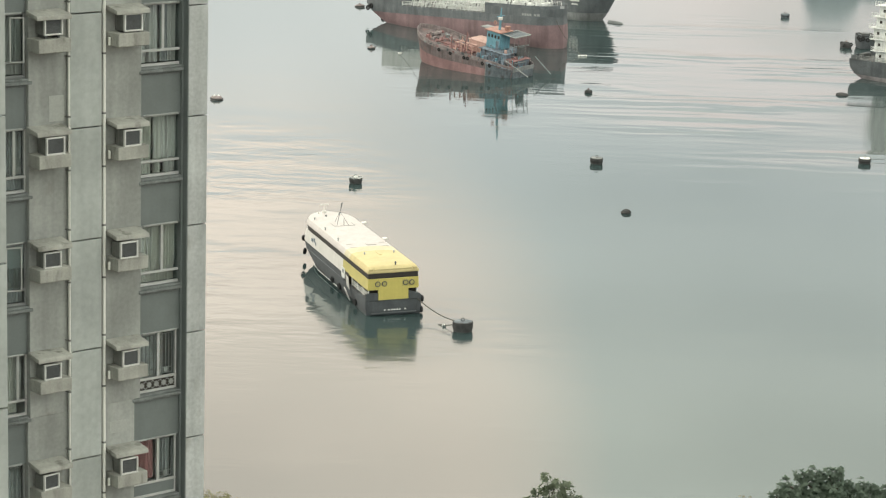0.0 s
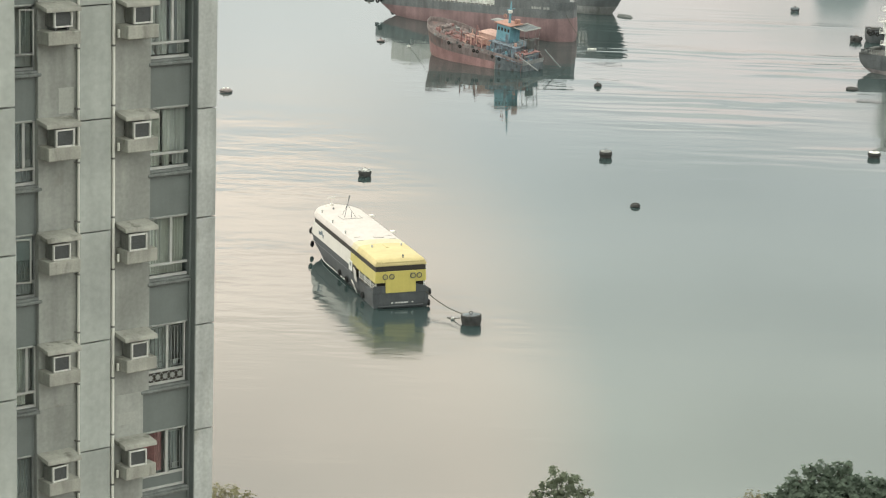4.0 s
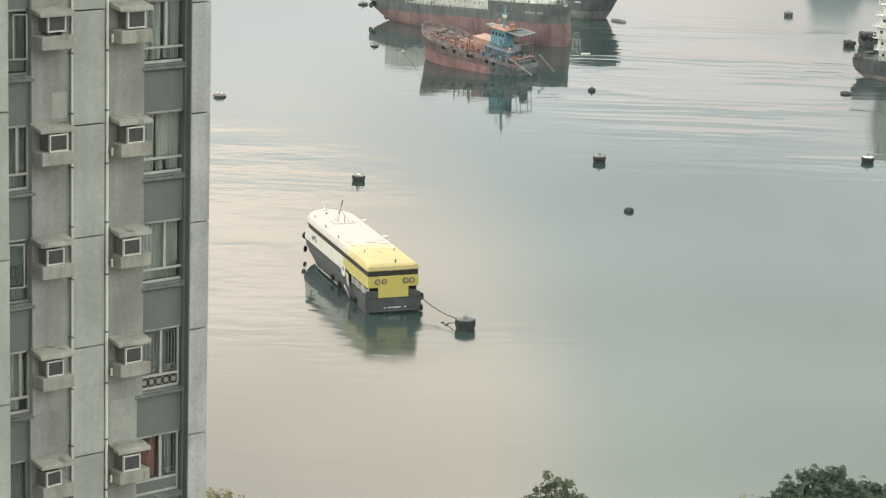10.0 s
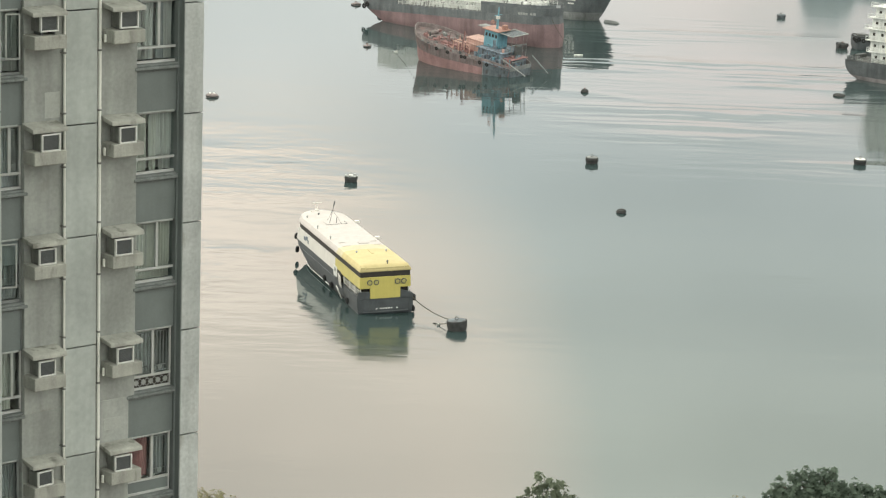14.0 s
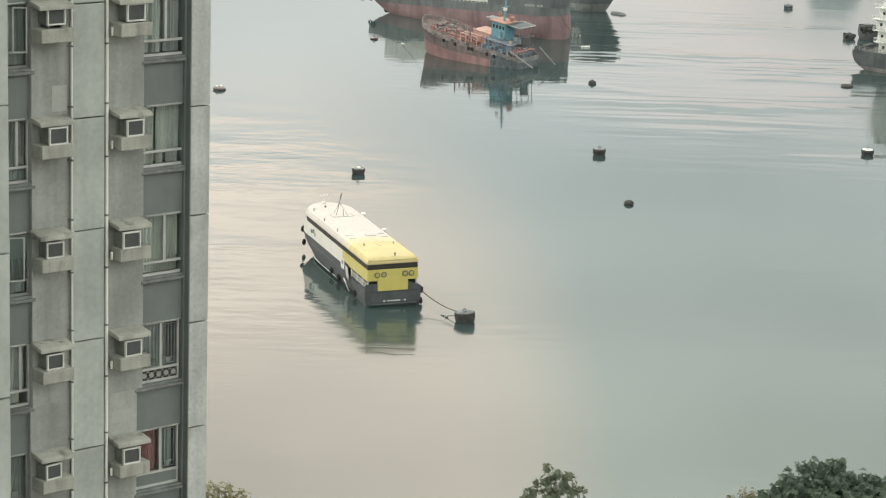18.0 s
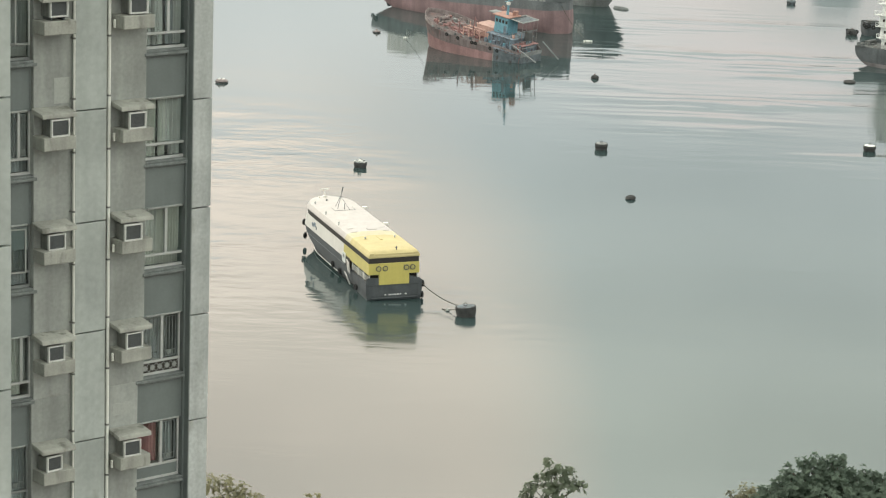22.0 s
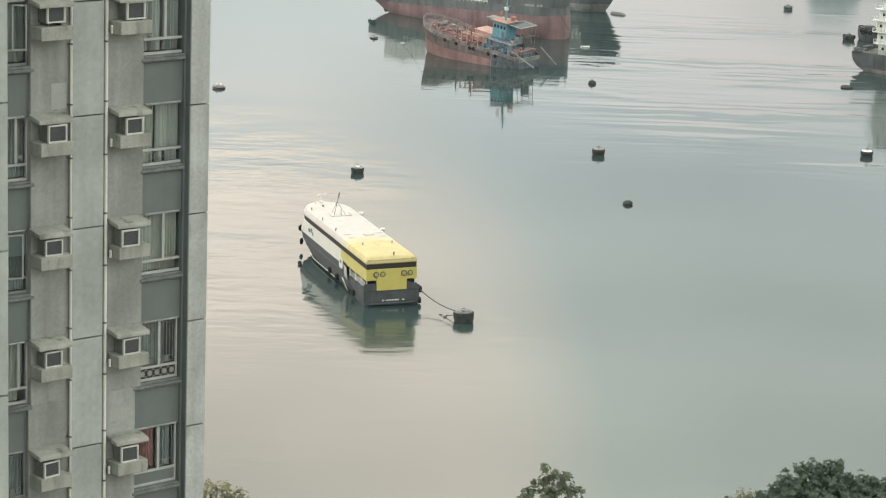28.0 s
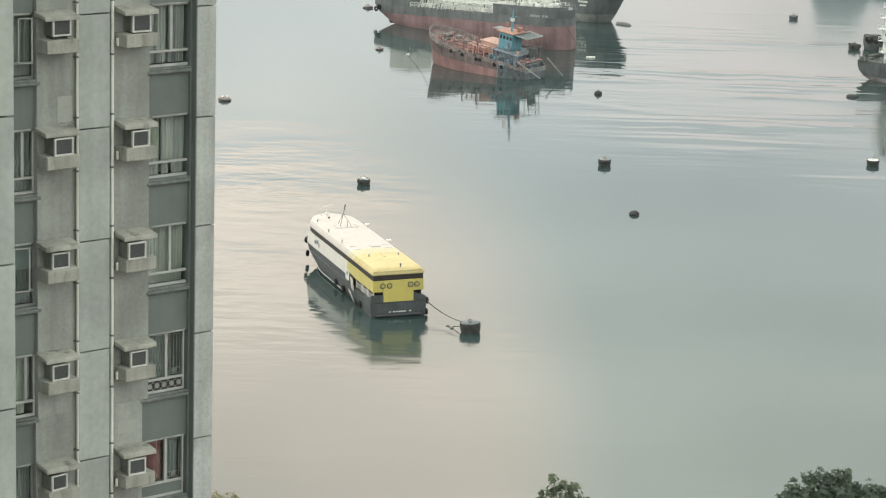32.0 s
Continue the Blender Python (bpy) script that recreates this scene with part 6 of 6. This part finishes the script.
# ---- trees on the shore ----
def leaf_mesh(name, centres, size, seed, blades=8, droop=0.25):
    """Rosettes of pointed leaves round many centres, as one mesh."""
    g = np.random.default_rng(seed)
    verts, faces = [], []
    for c, up in centres:
        up = Vector(up).normalized()
        q = up.to_track_quat("Z", "Y").to_matrix()
        turn = g.uniform(0, math.tau)
        for k in range(blades):
            a = turn + k * math.tau / blades + g.uniform(-0.25, 0.25)
            s = size * g.uniform(0.7, 1.25)
            lift = g.uniform(-droop, 0.65)
            d = Vector((math.cos(a), math.sin(a), lift)).normalized()
            side = Vector((-math.sin(a), math.cos(a), 0)) * s * 0.24
            tip = d * s
            mid = d * s * 0.5 + Vector((0, 0, 0.06 * s))
            n0 = len(verts)
            for p in (Vector((0, 0, 0)), mid + side, tip, mid - side):
                verts.append(tuple(Vector(c) + q @ p))
            faces.append((n0, n0 + 1, n0 + 2, n0 + 3))
    me = bpy.data.meshes.new(name)
    me.from_pydata(verts, [], faces)
    return me


def tree(name, x, y, height, lobes, clumps, size, leaf, label, seed, trunk_r=0.2, blades=8, shell=0.55, ragged=0.25):
    """lobes: (dx, dy, z, radius, flatness) of the crown."""
    t = thing(name, Matrix.Translation((x, y, 3.0)), label, "tree", kind="")
    r = random.Random(seed)
    bm = bmesh.new()
    fork = height * 0.42
    rod(bm, (0, 0, -0.3), (0.1, 0, fork), trunk_r, trunk_r * 0.7, 10)
    part("trunk", bm, BARK, t, smooth=True)
    centres = []
    total = sum(l[3] ** 2 for l in lobes)
    for dx, dy, z, rad, flat_ in lobes:
        bm = bmesh.new()
        end = Vector((dx, dy, z))
        start = Vector((0.1, 0, fork * r.uniform(0.75, 1.0)))
        mid = start.lerp(end, 0.55) + Vector((r.uniform(-.3, .3), r.uniform(-.3, .3), 0.2))
        rod(bm, start, mid, trunk_r * 0.55, trunk_r * 0.35, 7)
        rod(bm, mid, end, trunk_r * 0.35, trunk_r * 0.12, 6)
        n = max(6, int(clumps * rad ** 2 / total))
        for k in range(n):
            v = Vector((r.gauss(0, 1), r.gauss(0, 1), r.gauss(0, 1))).normalized()
            d = rad * (shell + (1 - shell) * r.random()) * (1.0 + ragged * noise.noise(v * 2.6 + end))
            p = end + Vector((v.x * d, v.y * d, v.z * d * flat_))
            centres.append((p, v * 0.7 + Vector((0, 0, 0.8))))
            if k % 9 == 0:
                rod(bm, mid.lerp(end, 0.7), p, trunk_r * 0.1, trunk_r * 0.04, 4)
        part("limb", bm, BARK, t)
    me = leaf_mesh("crown", centres, size, seed, blades)
    me.materials.append(leaf)
    c = new("crown", me)
    c.parent = t
    tagged(c, kind="stuff")
    return t


TREE_Y = 276.0
tree("young_tree", 13.5, TREE_Y, 9.4, ((-0.6, 0, 7.0, 1.3, 0.9), (-0.7, 0.3, 8.5, 0.6, 0.7), (0.4, -.3, 7.9, 0.8, 0.8), (1.4, 0.3, 6.9, 1.4, 0.8), (2.4, 0, 5.6, 1.3, 0.7), (-2.4, 0, 5.4, 1.2, 0.7), (0, 0, 5.4, 2.2, 0.7), (3.4, 0, 5.9, 0.5, 0.8), (-3.0, 0, 4.6, 0.9, 0.7), (-1.9, 0, 6.6, 0.5, 0.8)),
     300, 0.4, LEAF, "young green tree with loose rosettes of leaves", 5, 0.13, 10, 0.2)
tree("broad_tree", 46.0, TREE_Y - 1, 11.5, ((-3.6, 0, 7.5, 2.2, 0.85), (-1.2, 0.5, 7.8, 2.1, 0.85), (-5.6, 0, 6.9, 2.0, 0.85), (-7.4, 0, 5.5, 1.9, 0.8), (-9.2, 0, 4.6, 1.6, 0.75), (1.4, 0, 7.0, 2.0, 0.8), (4.2, 0, 6.7, 2.0, 0.8), (7.4, 0, 6.4, 2.4, 0.7), (10.5, 0, 6.2, 2.6, 0.7), (-2, -2, 6.0, 3.0, 0.8), (2.5, -2, 5.0, 3.2, 0.8), (-6, -2, 4.0, 2.6, 0.8), (7, -2, 4.4, 3.0, 0.8),
     (-9.3, 0, 6.3, 0.5, 1.3), (-8.1, 0, 7.1, 0.45, 1.3), (-7.2, 0, 8.0, 0.45, 1.5), (-6.6, 0, 8.7, 0.5, 1.5), (-5.2, 0, 9.8, 0.5, 1.5), (-4.6, 0, 9.4, 0.5, 1.2), (-3.9, 0, 10.3, 0.5, 1.5), (-2.9, 0, 9.8, 0.55, 1.2), (-2.0, 0, 10.2, 0.5, 1.4), (-1.3, 0, 10.0, 0.5, 1.2), (-0.6, 0, 10.3, 0.5, 1.5), (0.6, 0, 8.8, 0.5, 1.2), (1.7, 0, 8.9, 0.5, 1.4), (2.5, 0, 8.5, 0.5, 1.2), (3.3, 0, 8.4, 0.5, 1.4), (4.5, 0, 8.3, 0.5, 1.4), (5.6, 0, 8.2, 0.5, 1.3)),
     6200, 0.42, LEAF_DARK, "broad dark green tree with a dense crown", 9, 0.4, 8, 0.7, 0.5)
tree("yellowing_bush", 35.6, TREE_Y + 2, 7.0, ((0, 0, 4.9, 1.5, 0.9), (-1.2, 0, 4.2, 1.2, 0.8), (1.2, 0, 4.6, 1.4, 0.9), (-2.2, 0, 4.9, 0.5, 0.9)), 300, 0.28, LEAF_YELLOW, "yellowing bush beside the broad tree", 12, 0.1, 7, 0.3)
tree("olive_bush", -22.6, TREE_Y, 5.5, ((-0.6, 0, 4.6, 1.3, 0.8), (1.2, 0, 3.8, 1.3, 0.8), (2.8, 0, 2.8, 1.2, 0.7), (-2.4, 0, 4.4, 1.6, 0.8), (0, 0, 2.6, 2.2, 0.7)), 460, 0.3, LEAF_OLIVE, "dusty olive bush on the shore", 14, 0.12, 7, 0.45)
tree("sapling", -13.4, TREE_Y, 4.6, ((-0.5, 0, 3.45, 0.5, 0.6), (0.6, 0, 3.55, 0.45, 0.6), (0, 0, 2.6, 0.9, 0.7)), 40, 0.34, LEAF_OLIVE, "small sapling with sparse olive leaves", 17, 0.05, 7, 0.2)


# ---- what moves ----
def ferry_pose(dx, dy, dturn):
    return Matrix.Translation((dx, dy, 0)) @ FERRY_AT @ pose(0, 0, 0, 0, 0, dturn)


def drifted(m, dx, dy=0.0, dz=0.0):
    return Matrix.Translation((dx, dy, dz)) @ m


def motions():
    walk(ferry, [(0, ferry_pose(0.40, 0.15, -0.10)), (3, ferry_pose(0.22, 0.15, 0.0)), (6, ferry_pose(0.12, 0.08, -0.12)), (9, ferry_pose(0.02, 0.02, -0.14)), (13, ferry_pose(-0.03, -0.05, -0.16)),
                 (17, ferry_pose(-0.04, -0.15, 0.02)), (20, ferry_pose(-0.07, -0.22, 0.12)), (25, ferry_pose(-0.04, -0.36, 0.22)), (28, ferry_pose(-0.02, -0.36, 0.44)), (32, ferry_pose(-0.02, -0.46, 0.56))])
    rock = ((0, -1), (1, -4), (2, -5), (3, -6), (4.5, -3), (6, -6), (7, 0), (8, -3), (9, -7), (10, -1), (11, -3), (12, -10), (13, -4), (15, -6), (17, -2), (19, -7), (22, -6), (25, -5), (28, -2), (30, -5), (32, -4))
    walk(moor, [(t, pose(4.21, 382.9, 0.0, -2.0, a, 0)) for t, a in rock])
    walk(barge, [(0, drifted(BARGE, -0.95)), (6, drifted(BARGE, -0.82)), (13, drifted(BARGE, -0.62)), (20, drifted(BARGE, -0.45)), (28, drifted(BARGE, -0.14)), (32, drifted(BARGE, 0.0))])
    for ob, way in ((post_float, ((0, -0.05), (9, 0.0), (14, 0.08), (20, 0.22), (28, 0.28), (32, 0.34))), (ring_float, ((0, -0.25), (9, 0.0), (14, 0.1), (20, 0.28), (25, 0.3), (32, 0.3)))):
        start = ob.matrix_basis.copy()
        walk(ob, [(t, drifted(start, dx)) for t, dx in way])
    walk(water, [(0, pose(0, 0, 0)), (8, pose(-1.5, -6.5, 0)), (16, pose(-3, -13, 0)), (24, pose(-4.5, -19.5, 0)), (32, pose(-6, -26, 0))])


motions()
